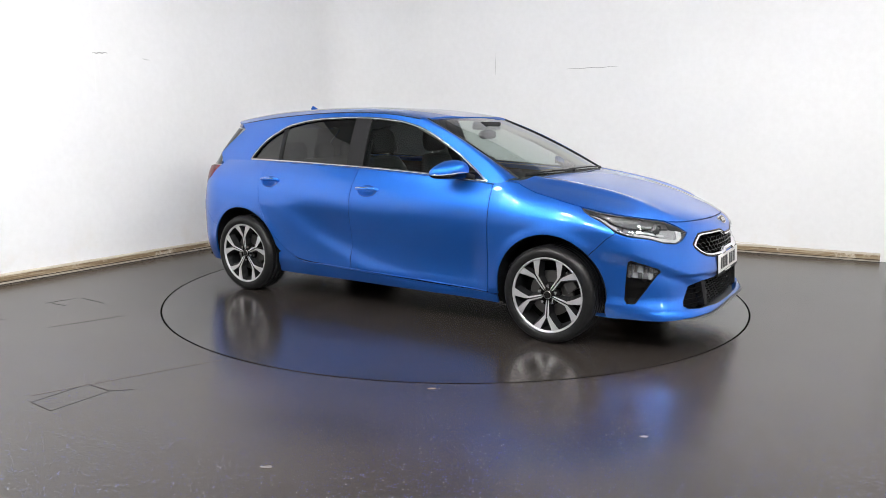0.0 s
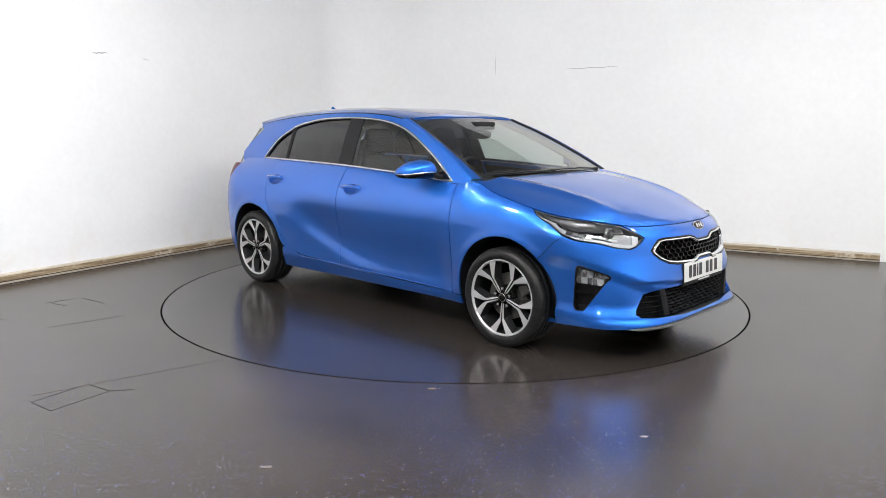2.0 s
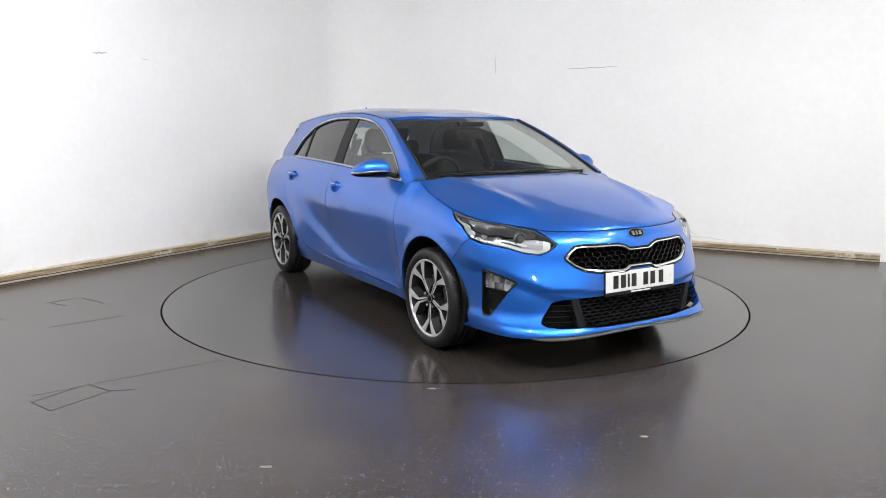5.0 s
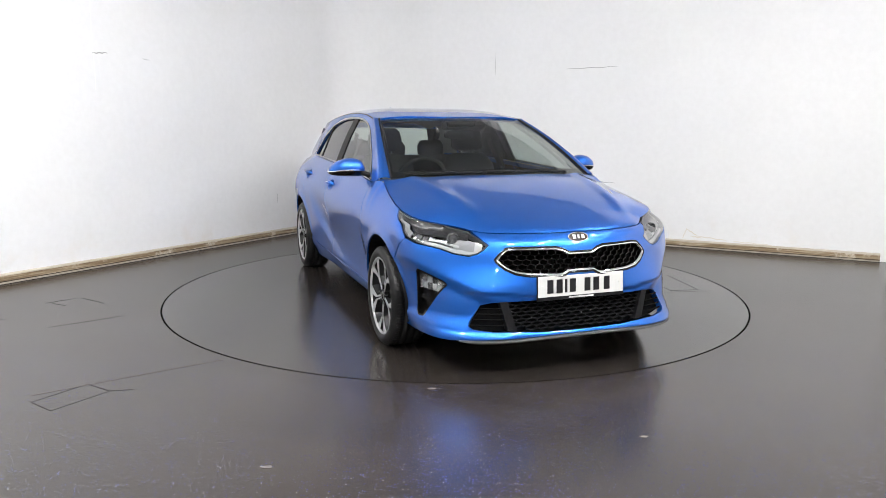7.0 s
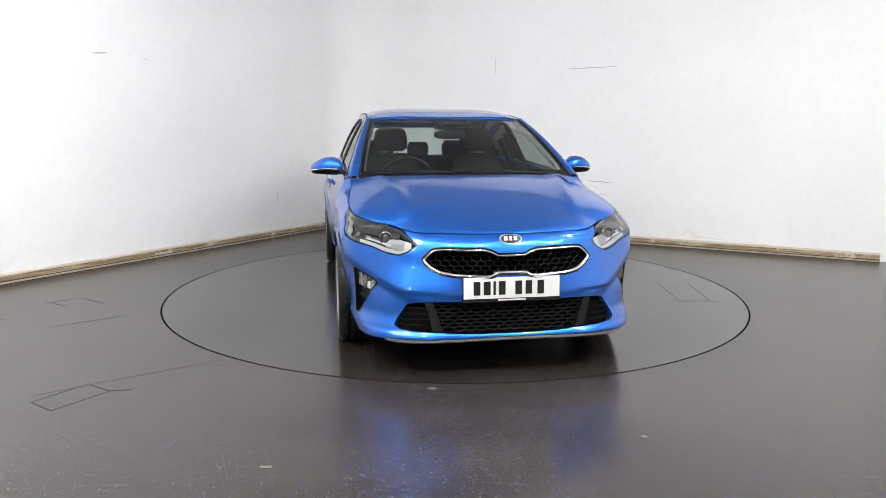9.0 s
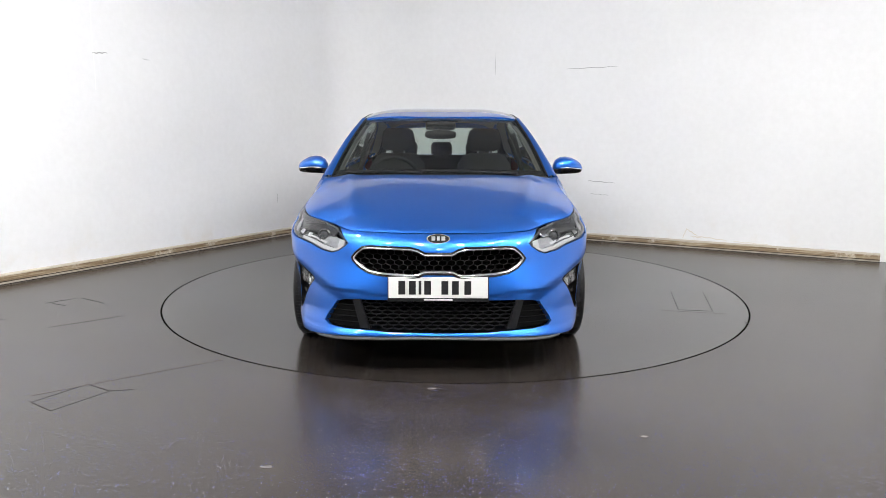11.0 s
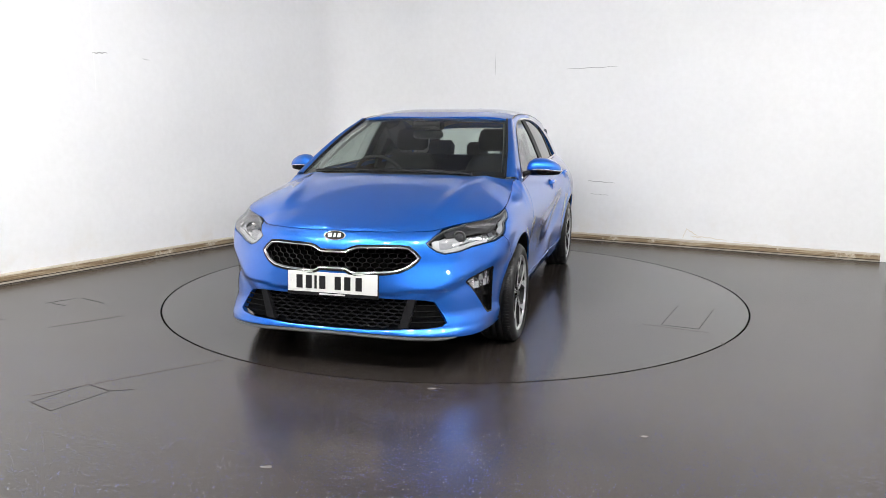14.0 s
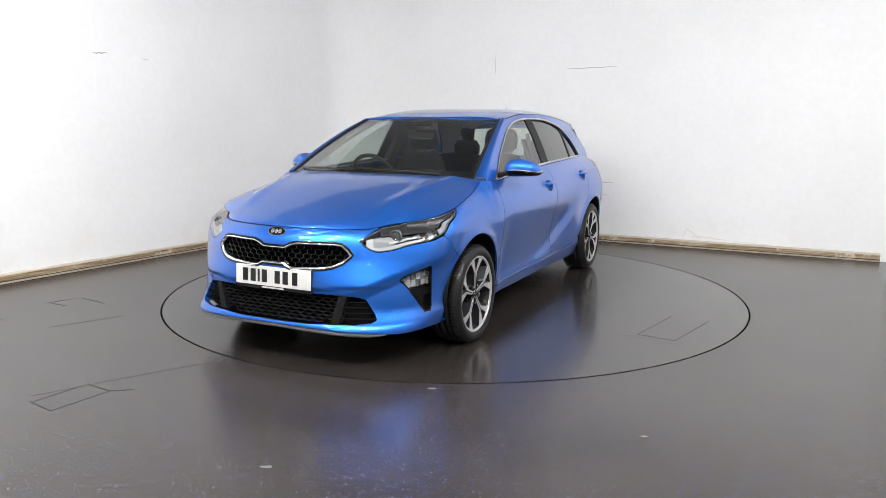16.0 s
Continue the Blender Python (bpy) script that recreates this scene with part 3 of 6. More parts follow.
def crease(y, z, x):
    # the bumper's shelf over the fog lamp pocket: a ledge above, a hollow below
    line = 0.595 - 0.20 * np.clip((0.86 - y) / 0.42, 0, 1)
    below = np.clip((line + 0.025 - z) / 0.085, 0, 1)
    fade = ease((z - 0.245) / 0.095)
    across = np.clip((y - 0.36) / 0.16, 0, 1) * np.clip((0.9 - y) / 0.05, 0, 1)
    s = below * below * (3 - 2 * below)
    return 0.024 * s * fade * across


def intake_step(y, z):
    # the bumper steps back under a line over the plate's foot, all along the lower intake
    line = 0.447 + 0.02 * np.clip(y / 0.55, 0, 1) ** 2
    return 0.012 * ease((line - z) / 0.02) * ease((0.68 - y) / 0.14) * ease((z - 0.29) / 0.08)


def skin(w, z):
    # w runs from the nose's middle round the corner and along the side to the tail's middle
    w, z = np.broadcast_arrays(np.asarray(w, float), np.asarray(z, float))
    x, y = np.zeros(w.shape), np.zeros(w.shape)
    L = 2 * WB - 0.05
    mid = (w >= ARC) & (w <= ARC + L)
    x[mid] = 1.3 - (w[mid] - ARC)
    y[mid] = side_y(x[mid], z[mid])
    f = w < ARC
    if f.any():
        a = w[f] / ARC * math.pi / 2
        c, s, zz = np.cos(a), np.sin(a), z[f]
        r1 = bisect(lambda r: 1.3 + r * c - nose_x(r * s, zz), np.zeros(a.shape), np.full(a.shape, 1.6))
        r2 = bisect(lambda r: r * s - side_y(1.3 + r * c, zz), np.zeros(a.shape), np.full(a.shape, 3.0))
        r = smin(r1, r2, 0.07)
        xx, yy = 1.3 + r * c, r * s
        d = crease(yy, zz, xx)
        x[f], y[f] = xx - d * 0.8 - intake_step(yy, zz), yy - d * 0.6
    b = w > ARC + L
    if b.any():
        a = (1 - (w[b] - ARC - L) / ARC) * math.pi / 2
        c, s, zz = np.cos(a), np.sin(a), z[b]
        r1 = bisect(lambda r: -(-1.3 - r * c - tail_x(r * s, zz)), np.zeros(a.shape), np.full(a.shape, 1.6))
        r2 = bisect(lambda r: r * s - side_y(-1.3 - r * c, zz), np.zeros(a.shape), np.full(a.shape, 3.0))
        r = smin(r1, r2, 0.10)
        x[b], y[b] = -1.3 - r * c, r * s
    return np.stack([x, y, z], -1)


WMAX = 2 * ARC + 2 * WB - 0.05


def w_at_x(x, z):
    # where along the skin the side reaches x
    x, z = np.broadcast_arrays(np.asarray(x, float), np.asarray(z, float))
    return bisect(lambda w: x - skin(w, z)[..., 0], np.zeros(x.shape), np.full(x.shape, WMAX), 30)


def w_at_y(y, z):
    y, z = np.broadcast_arrays(np.asarray(y, float), np.asarray(z, float))
    return bisect(lambda w: skin(w, z)[..., 1] - y, np.zeros(y.shape), np.full(y.shape, ARC), 30)


def wx(pts):
    p = np.array(pts, float)
    return [(float(a), float(b)) for a, b in zip(w_at_x(p[:, 0], p[:, 1]), p[:, 1])]


def wy(pts):
    p = np.array(pts, float)
    return [(float(a), float(b)) for a, b in zip(w_at_y(p[:, 0], p[:, 1]), p[:, 1])]


def roof_lines():
    zc = curve([-1.95, -1.87, -1.585, -1.314, -1.056, -0.748, -0.456, -0.179, 0.086, 0.25, 0.45], [1.335, 1.352, 1.398, 1.427, 1.442, 1.453, 1.455, 1.445, 1.420, 1.393, 1.350])
    zr = curve([-1.95, -1.62, -1.30, -1.08, -0.97, -0.75, -0.53, -0.31, -0.10, 0.10, 0.25, 0.45], [1.27, 1.318, 1.358, 1.378, 1.386, 1.399, 1.405, 1.404, 1.395, 1.375, 1.350, 1.290])
    return zc, zr


roof_c, roof_r = roof_lines()


def roof_z(x, y):
    ye = glass_y(x, roof_r(x))
    return roof_r(x) + (roof_c(x) - roof_r(x)) * (1 - np.clip(np.abs(y) / ye, 0, 1.1) ** 5)


HOODW = np.linspace(0, float(w_at_x(1.05, 0.978)), 90)
seam_z = curve([0.0, 0.54, 0.725, 0.92, 1.197, ARC, ARC + 0.1, ARC + 0.19, ARC + 0.25, ARC + 0.315, ARC + 0.36, ARC + 0.426], [0.757, 0.757, 0.776, 0.801, 0.846, 0.893, 0.915, 0.945, 0.972, 0.975, 0.964, 0.958])
HOODEDGE = skin(HOODW, seam_z(HOODW))
hood_c = curve([1.0, 1.17, 1.3, 1.5, 1.7, 1.9, 2.0, 2.06, 2.10], [1.015, 1.003, 0.985, 0.945, 0.893, 0.832, 0.797, 0.774, 0.755])


def hood_z(x, y):
    o = np.argsort(HOODEDGE[:, 0])
    xe, ye, ze = HOODEDGE[o, 0], HOODEDGE[o, 1], HOODEDGE[o, 2]
    x, y = np.asarray(x, float), np.abs(np.asarray(y, float))
    Y, Z = np.maximum(np.interp(x, xe, ye), 0.05), np.interp(x, xe, ze)
    k = np.maximum(hood_c(x) - Z, 0)
    z = hood_c(x) - k * np.clip(y / Y, 0, 1.1) ** 3.6
    # two raised ridges that run together towards the nose
    ridge = 0.60 - 0.16 * np.clip((x - 1.05) / 1.0, 0, 1)
    z = z + 0.015 * np.exp(-((y - ridge) / 0.05) ** 2) * np.clip((2.03 - x) / 0.4, 0, 1)
    return z


def resample(poly, step):
    out = []
    for a, b in zip(poly, poly[1:] + poly[:1]):
        a, b = np.array(a), np.array(b)
        n = max(1, int(np.hypot(*(b - a)) / step))
        out += [tuple(a + (b - a) * k / n) for k in range(n)]
    return out


def smooth_poly(pts, n=6, closed=False):
    # rounded line through points
    p = [np.array(q, float) for q in pts]
    m = len(p)
    out = []
    for i in range(m if closed else m - 1):
        a, b, c, d = p[(i - 1) % m if closed else max(i - 1, 0)], p[i], p[(i + 1) % m], p[(i + 2) % m if closed else min(i + 2, m - 1)]
        for k in range(n):
            t = k / n
            out.append(tuple(0.5 * (2 * b + (c - a) * t + (2 * a - 5 * b + 4 * c - d) * t * t + (3 * b - a - 3 * c + d) * t ** 3)))
    if not closed:
        out.append(tuple(p[-1]))
    return out


def area(poly):
    a = np.array(poly)
    b = np.roll(a, -1, axis=0)
    return float((a[:, 0] * b[:, 1] - b[:, 0] * a[:, 1]).sum() / 2)


def shrink(poly, d):
    # moves a closed line inwards by d (outwards when negative)
    a = np.array(poly)
    if area(poly) < 0:
        a = a[::-1]
    t = np.roll(a, -1, axis=0) - a
    t /= np.maximum(np.hypot(t[:, 0], t[:, 1]), 1e-9)[:, None]
    n = np.stack([-t[:, 1], t[:, 0]], -1)
    k = n + np.roll(n, 1, axis=0)
    k /= np.maximum((k * k).sum(1) / 2, 0.35)[:, None]
    return [tuple(q) for q in a + k * d]


def panel(name, loops, lift, material, parent, step=0.025, depth=0.012, gap=0.003, mirror=1, label="", sink=0.0, fine=None):
    # a skin panel with returned edges: loops[0] is its outline, the rest are holes, in the lift's two coordinates
    loops = [resample(shrink(resample(lp, fine or step), gap), step) if i == 0 else shrink(lp, -gap) for i, lp in enumerate(loops)]
    a = np.array(loops[0])
    gx, gy = np.meshgrid(np.arange(a[:, 0].min(), a[:, 0].max(), step), np.arange(a[:, 1].min(), a[:, 1].max(), step))
    gx = gx + (np.arange(gx.shape[0])[:, None] % 2) * step * 0.5
    g = np.stack([gx.ravel(), gy.ravel()], -1)
    g = g[inside(g, loops)] if len(g) else g
    if len(g):
        edge = np.array([q for lp in loops for q in lp])
        keep = np.ones(len(g), bool)
        for k in range(0, len(g), 400):
            d = np.hypot(g[k:k + 400, None, 0] - edge[None, :, 0], g[k:k + 400, None, 1] - edge[None, :, 1]).min(1)
            keep[k:k + 400] = d > step * 0.55
        g = g[keep]
    v2, f, nb = cdt(loops, [tuple(q) for q in g])
    e = 1e-3
    co = lift(v2[:, 0], v2[:, 1])
    nor = np.cross(lift(v2[:, 0] + e, v2[:, 1]) - lift(v2[:, 0] - e, v2[:, 1]), lift(v2[:, 0], v2[:, 1] + e) - lift(v2[:, 0], v2[:, 1] - e))
    nor /= np.maximum(np.linalg.norm(nor, axis=1), 1e-12)[:, None]
    if np.mean(np.einsum("ij,ij->i", nor, co - np.array([0.0, 0.0, 0.62]) * [0, 0, 1] - co * [0.75, 0, 0])) < 0:
        nor = -nor
    co = co - nor * sink
    if mirror < 0:
        co, nor = co * [1, -1, 1], nor * [1, -1, 1]
    fn = np.cross(co[f[:, 1]] - co[f[:, 0]], co[f[:, 2]] - co[f[:, 0]])
    flip = np.einsum("ij,ij->i", fn, nor[f].mean(1)) < 0
    f[flip] = f[flip][:, ::-1]
    # open edges get a return
    faces = [tuple(map(int, t)) for t in f]
    verts = [tuple(c) for c in co]
    smooth = [True] * len(faces)
    if depth:
        count = {}
        for t in faces:
            for i in range(3):
                k = (t[i], t[(i + 1) % 3])
                count[frozenset(k)] = None if frozenset(k) in count else k
        low = {}
        for k in [k for k in count.values() if k]:
            for i in k:
                if i not in low:
                    low[i] = len(verts)
                    verts.append(tuple(co[i] - nor[i] * depth))
            faces.append((k[1], k[0], low[k[0]], low[k[1]]))
            smooth.append(False)
    me = bpy.data.meshes.new(name)
    me.from_pydata(verts, [], faces)
    me.materials.append(material)
    me.polygons.foreach_set("use_smooth", smooth)
    ln = []
    for t, s in zip(faces, smooth):
        for i in t:
            ln.append(tuple(nor[i]) if s else (0.0, 0.0, 0.0))
    me.update()
    me.normals_split_custom_set(ln)
    ob = new(name, me)
    ob.parent = parent
    return tagged(ob, label)


def strip_on(name, pts, lift, width, height, material, parent, mirror=1, label="", close=False):
    # a raised moulding along a line on the skin
    p = np.array(pts, float)
    co = lift(p[:, 0], p[:, 1])
    e = 1e-3
    nor = np.cross(lift(p[:, 0] + e, p[:, 1]) - lift(p[:, 0] - e, p[:, 1]), lift(p[:, 0], p[:, 1] + e) - lift(p[:, 0], p[:, 1] - e))
    nor /= np.linalg.norm(nor, axis=1)[:, None]
    if np.mean(np.einsum("ij,ij->i", nor, co - np.array([0.0, 0.0, 0.62]) - co * [0.75, 0, 0])) < 0:
        nor = -nor
    n = len(p)
    bm = bmesh.new()
    rings = []
    for i in range(n):
        d = co[(i + 1) % n if close else min(i + 1, n - 1)] - co[(i - 1) % n if close else max(i - 1, 0)]
        d /= np.linalg.norm(d)
        u = np.cross(nor[i], d)
        ring = [co[i] + u * width * a + nor[i] * height * b for a, b in ((-0.5, -0.4), (-0.45, 0.6), (-0.2, 1.0), (0.2, 1.0), (0.45, 0.6), (0.5, -0.4))]
        rings.append([bm.verts.new((q[0], q[1] * mirror, q[2])) for q in ring])
    m = len(rings[0])
    for i in range(n if close else n - 1):
        a, b = rings[i], rings[(i + 1) % n]
        for k in range(m):
            bm.faces.new((a[k], a[(k + 1) % m], b[(k + 1) % m], b[k]))
    if not close:
        bm.faces.new(rings[0])
        bm.faces.new(rings[-1])
    bmesh.ops.recalc_face_normals(bm, faces=bm.faces)
    return part(name, bm, material, parent, label, smooth=True)


def lift_skin(w, z):
    return skin(w, z)


def lift_under(w, z):
    # a little inside the skin of the side
    p = skin(w, z)
    p[..., 1] -= 0.006
    return p


def lift_glass(x, z):
    return np.stack([x, glass_y(x, z), z], -1)


def lift_roof(x, y):
    return np.stack([x, y, roof_z(x, y)], -1)


def lift_hood(x, y):
    return np.stack([x, y, hood_z(x, y)], -1)


def arch(cx, r, a0, a1, n=28, cz=0.317):
    return [(cx + r * math.cos(radians(a0 + (a1 - a0) * k / n)), cz + r * math.sin(radians(a0 + (a1 - a0) * k / n))) for k in range(n + 1)]


car = thing("car", "metallic blue five-door hatchback car parked on the turntable", "car")

# panel lines, in x and z
DOOR_FRONT = [(0.905, 0.955), (0.908, 0.80), (0.902, 0.624), (0.893, 0.40), (0.885, 0.258)]
DOOR_MID = [(-0.205, 1.013), (-0.225, 0.75), (-0.255, 0.45), (-0.270, 0.283)]
DOOR_BACK = smooth_poly([(-0.62, 0.296), (-0.76, 0.315), (-0.90, 0.388), (-1.02, 0.51), (-1.095, 0.65), (-1.128, 0.78), (-1.138, 0.90), (-1.132, 1.031)], 5)
ARCH_R = 0.356


def belt_pts(x0, x1, n=14):
    return [(x0 + (x1 - x0) * k / n, float(belt_z(x0 + (x1 - x0) * k / n))) for k in range(n + 1)]


def headlight_line():
    # outline of the head lamp on the skin: along the bonnet, to a point towards the nose, back along its low edge
    w0 = float(w_at_y(0.552, 0.765))
    top = [(float(w), float(seam_z(w)) - 0.004) for w in np.linspace(1.215, w0, 14)]
    low = wy([(0.520, 0.735), (0.487, 0.702), (0.505, 0.683), (0.540, 0.658), (0.580, 0.643), (0.65, 0.653), (0.71, 0.676)]) + wx([(1.80, 0.698), (1.72, 0.733), (1.64, 0.776), (1.575, 0.803), (1.535, 0.825)])
    return top + low


HEAD = headlight_line()
GRILLE = [(0.0, 0.662), (0.07, 0.662), (0.105, 0.680), (0.145, 0.690), (0.36, 0.690), (0.405, 0.684), (0.44, 0.655), (0.462, 0.628), (0.455, 0.612), (0.42, 0.580), (0.37, 0.556), (0.30, 0.545), (0.13, 0.537), (0.10, 0.541), (0.075, 0.557), (0.0, 0.557)]
INTAKE = [(0.0, 0.416), (0.30, 0.414), (0.50, 0.405), (0.545, 0.390), (0.60, 0.310), (0.612, 0.285), (0.59, 0.268), (0.50, 0.258), (0.25, 0.246), (0.0, 0.242)]


def both(half):
    # a line on the nose mirrored to both sides, in signed distance along the skin
    w = wy(half)
    return w + [(-a, b) for a, b in reversed(w) if a > 1e-4]


def lift_nose(w, z):
    p = skin(np.abs(w), z)
    p[..., 1] *= np.sign(w) + (w == 0)
    return p


FOG = smooth_poly(wy([(0.70, 0.505), (0.685, 0.486), (0.70, 0.462), (0.72, 0.432), (0.745, 0.380), (0.770, 0.318)]), 3) + wx([(1.845, 0.298), (1.80, 0.296), (1.785, 0.32), (1.79, 0.45), (1.80, 0.545), (1.815, 0.556), (1.84, 0.548)])


def cup_hole(x, z, rx=0.078, rz=0.036, n=40):
    # opening for the scoop behind a door handle
    return wx([(x + rx * math.cos(2 * math.pi * k / n), z + rz * math.sin(2 * math.pi * k / n) * (1.15 if math.sin(2 * math.pi * k / n) < 0 else 0.9)) for k in range(n)])


def build_skin():
    for s in (1, -1):
        # doors
        front = DOOR_FRONT + [(0.40, 0.264), (0.0, 0.275)] + DOOR_MID[::-1] + belt_pts(-0.205, 0.874)
        panel("front_door", [wx(front), cup_hole(-0.07, 0.868)], lift_skin, PAINT, car, mirror=s)
        rear = DOOR_MID + [(-0.45, 0.288)] + DOOR_BACK + belt_pts(-1.132, -0.205)
        panel("rear_door", [wx(rear), cup_hole(-1.03, 0.889)], lift_skin, PAINT, car, mirror=s)
        for opening in (front, rear):
            panel("inner_door_trim", [shrink(resample(wx(opening), 0.05), 0.01)], lift_skin, SATIN, car, mirror=s, step=0.08, gap=0.0, depth=0.0, sink=0.045)
        sill = [(0.885, 0.252), (0.40, 0.258), (0.0, 0.269), (-0.45, 0.282), (-0.62, 0.290), (-0.76, 0.309), (-0.90, 0.380)] + [(-0.958, 0.34), (-0.975, 0.25), (-0.985, 0.185), (-0.5, 0.182), (0.0, 0.184), (0.5, 0.186), (0.962, 0.190), (0.958, 0.245), (0.93, 0.249)]
        panel("side_sill", [wx(sill)], lift_skin, PAINT, car, mirror=s)
        # front wing
        wing = wx([(0.893, 0.249)] + DOOR_FRONT[::-1]) + [(float(w), float(seam_z(w))) for w in np.linspace(ARC + 0.400, 1.225, 30)]
        tail = wx([(1.535, 0.822), (1.575, 0.800), (1.64, 0.774), (1.70, 0.742), (1.735, 0.715)] + [(1.68, 0.672), (1.61, 0.60)]) + wx(arch(WB, ARCH_R, 45, 180)) + wx([(0.968, 0.255)])
        panel("front_wing", [wing + tail], lift_skin, PAINT, car, mirror=s)
        # rear quarter below the belt
        quarter = wx(DOOR_BACK[6:]) + wx(belt_pts(-1.132, -1.66, 8)) + wx([(-1.70, 0.985), (-1.745, 0.90), (-1.80, 0.86), (-1.83, 0.80), (-1.80, 0.66), (-1.70, 0.53)]) + wx(arch(-WB, ARCH_R, 148, 14)) + wx([(-0.945, 0.36)])
        panel("rear_quarter", [quarter], lift_skin, PAINT, car, mirror=s, gap=-0.0005)
        # near-black strips just under the shut lines, for the shade in the gaps
        for line in (DOOR_FRONT, DOOR_MID, DOOR_BACK, [(0.885, 0.256), (0.40, 0.262), (0.0, 0.273), (-0.45, 0.286), (-0.62, 0.294)]):
            strip_on("shut_line_backing", wx(smooth_poly(line, 4 if line is DOOR_BACK else 14)), lift_under, 0.016, 0.001, DARK, car, s)
        strip_on("shut_line_backing", wx([(1.735, 0.715), (1.71, 0.695), (1.68, 0.672), (1.645, 0.637), (1.61, 0.60)]), lift_under, 0.016, 0.002, DARK, car, s)
        # window frame, pillars and roof rail above the belt
        panel("side_frame", [FRAME, DLO], lift_glass, PAINT, car, mirror=s, step=0.02, gap=0.0)
        panel("inner_frame_trim", [shrink(resample(FRAME, 0.03), 0.012), DLO], lift_glass, HEADLINER, car, mirror=s, step=0.05, gap=0.0, depth=0.0, sink=0.028)
        # tail lamp
        lamp = wx([(-1.69, 0.992), (-1.80, 0.990), (-1.90, 0.975)]) + [(WMAX - 0.55, 0.955), (WMAX - 0.55, 0.86), (WMAX - 0.9, 0.835)] + wx([(-1.83, 0.845), (-1.79, 0.868), (-1.745, 0.908)])
        panel("tail_lamp", [lamp], lift_skin, REDLENS, car, mirror=s, label="dark red tail lamp lens")
        # rear bumper corner and half
        bumper = wx(arch(-WB, ARCH_R, 198, 148)) + wx([(-1.70, 0.525), (-1.80, 0.655), (-1.86, 0.70)]) + [(WMAX - 0.7, 0.70), (WMAX, 0.68), (WMAX, 0.20), (WMAX - 0.6, 0.20)] + wx([(-1.80, 0.205)])
        panel("rear_bumper", [bumper], lift_skin, PAINT, car, mirror=s, gap=0.0)
        gate = wx([(-1.84, 0.80), (-1.80, 0.83)]) + [(WMAX - 0.9, 0.83), (WMAX - 0.55, 0.855), (WMAX - 0.55, 0.96), (WMAX - 0.6, 1.0), (WMAX, 1.0), (WMAX, 0.685), (WMAX - 0.7, 0.705)] + wx([(-1.865, 0.705)])
        panel("tailgate_skin", [gate], lift_skin, PAINT, car, mirror=s, gap=0.0)
    # front bumper: one piece round the nose
    right = [(w, float(seam_z(w)) - 0.001) for w in np.linspace(0.0, float(w_at_y(0.545, 0.762)), 12)]
    outer = right + wy([(0.517, 0.735), (0.483, 0.702), (0.502, 0.681), (0.538, 0.655), (0.580, 0.640), (0.65, 0.650), (0.712, 0.673)]) + wx([(1.795, 0.694), (1.735, 0.715), (1.68, 0.672), (1.61, 0.60)]) + wx(arch(WB, ARCH_R, 45, -12, 16)) + wx([(1.68, 0.205), (1.75, 0.20)]) + wy([(0.80, 0.200), (0.70, 0.205), (0.629, 0.214), (0.5, 0.222), (0.25, 0.226), (0.0, 0.228)])
    outer = outer + [(-a, b) for a, b in reversed(outer) if a > 1e-4]
    holes = [both(GRILLE), both(INTAKE), FOG, [(-a, b) for a, b in FOG]]
    panel("front_bumper", [outer, *holes], lift_nose, PAINT, car, step=0.016, depth=0.03, gap=0.001)
    # bonnet
    edge = [(float(p[0]), float(p[1])) for p in HOODEDGE]
    rear_edge = [(1.05, 0.735), (1.09, 0.60), (1.13, 0.40), (1.155, 0.2), (1.16, 0.0)]
    hood = edge + rear_edge
    hood = hood + [(x, -y) for x, y in reversed(hood[1:-1])]
    panel("bonnet", [hood], lift_hood, PAINT, car, step=0.03, gap=0.0015)
    # roof
    xs = np.linspace(0.24, -1.62, 40)
    side = [(float(x), float(glass_y(x, roof_r(x))) - 0.012) for x in xs]
    front = [(0.315, 0.0), (0.31, 0.2), (0.285, 0.4), (0.26, 0.53)]
    back = [(-1.70, 0.52), (-1.80, 0.40), (-1.86, 0.2), (-1.88, 0.0)]
    half = front + side + back
    panel("roof", [half + [(x, -y) for x, y in reversed(half[1:-1])]], lift_roof, PAINT, car, step=0.04, gap=0.0)


# window opening and the frame round it, in x and z
DLO_TOP = smooth_poly([(-1.369, 1.040), (-1.32, 1.112), (-1.231, 1.203), (-1.079, 1.289), (-0.971, 1.325), (-0.749, 1.361), (-0.527, 1.373), (-0.31, 1.374), (-0.10, 1.365), (0.108, 1.338), (0.318, 1.278), (0.531, 1.177), (0.688, 1.086), (0.862, 0.966)], 4)
DLO_LOW = [(x, z + 0.006) for x, z in belt_pts(0.845, -1.355, 30)]
DLO = DLO_TOP + DLO_LOW
PILLAR = smooth_poly([(0.20, 1.358), (0.42, 1.277), (0.66, 1.165), (0.86, 1.058), (0.985, 0.975)], 5)
FRAME = [(float(x), float(roof_r(x))) for x in np.linspace(-1.62, 0.16, 40)] + PILLAR + [(0.94, 0.962)] + belt_pts(0.874, -1.66, 40) + [(-1.70, 0.995), (-1.74, 1.03), (-1.775, 1.085), (-1.70, 1.16), (-1.56, 1.275)]


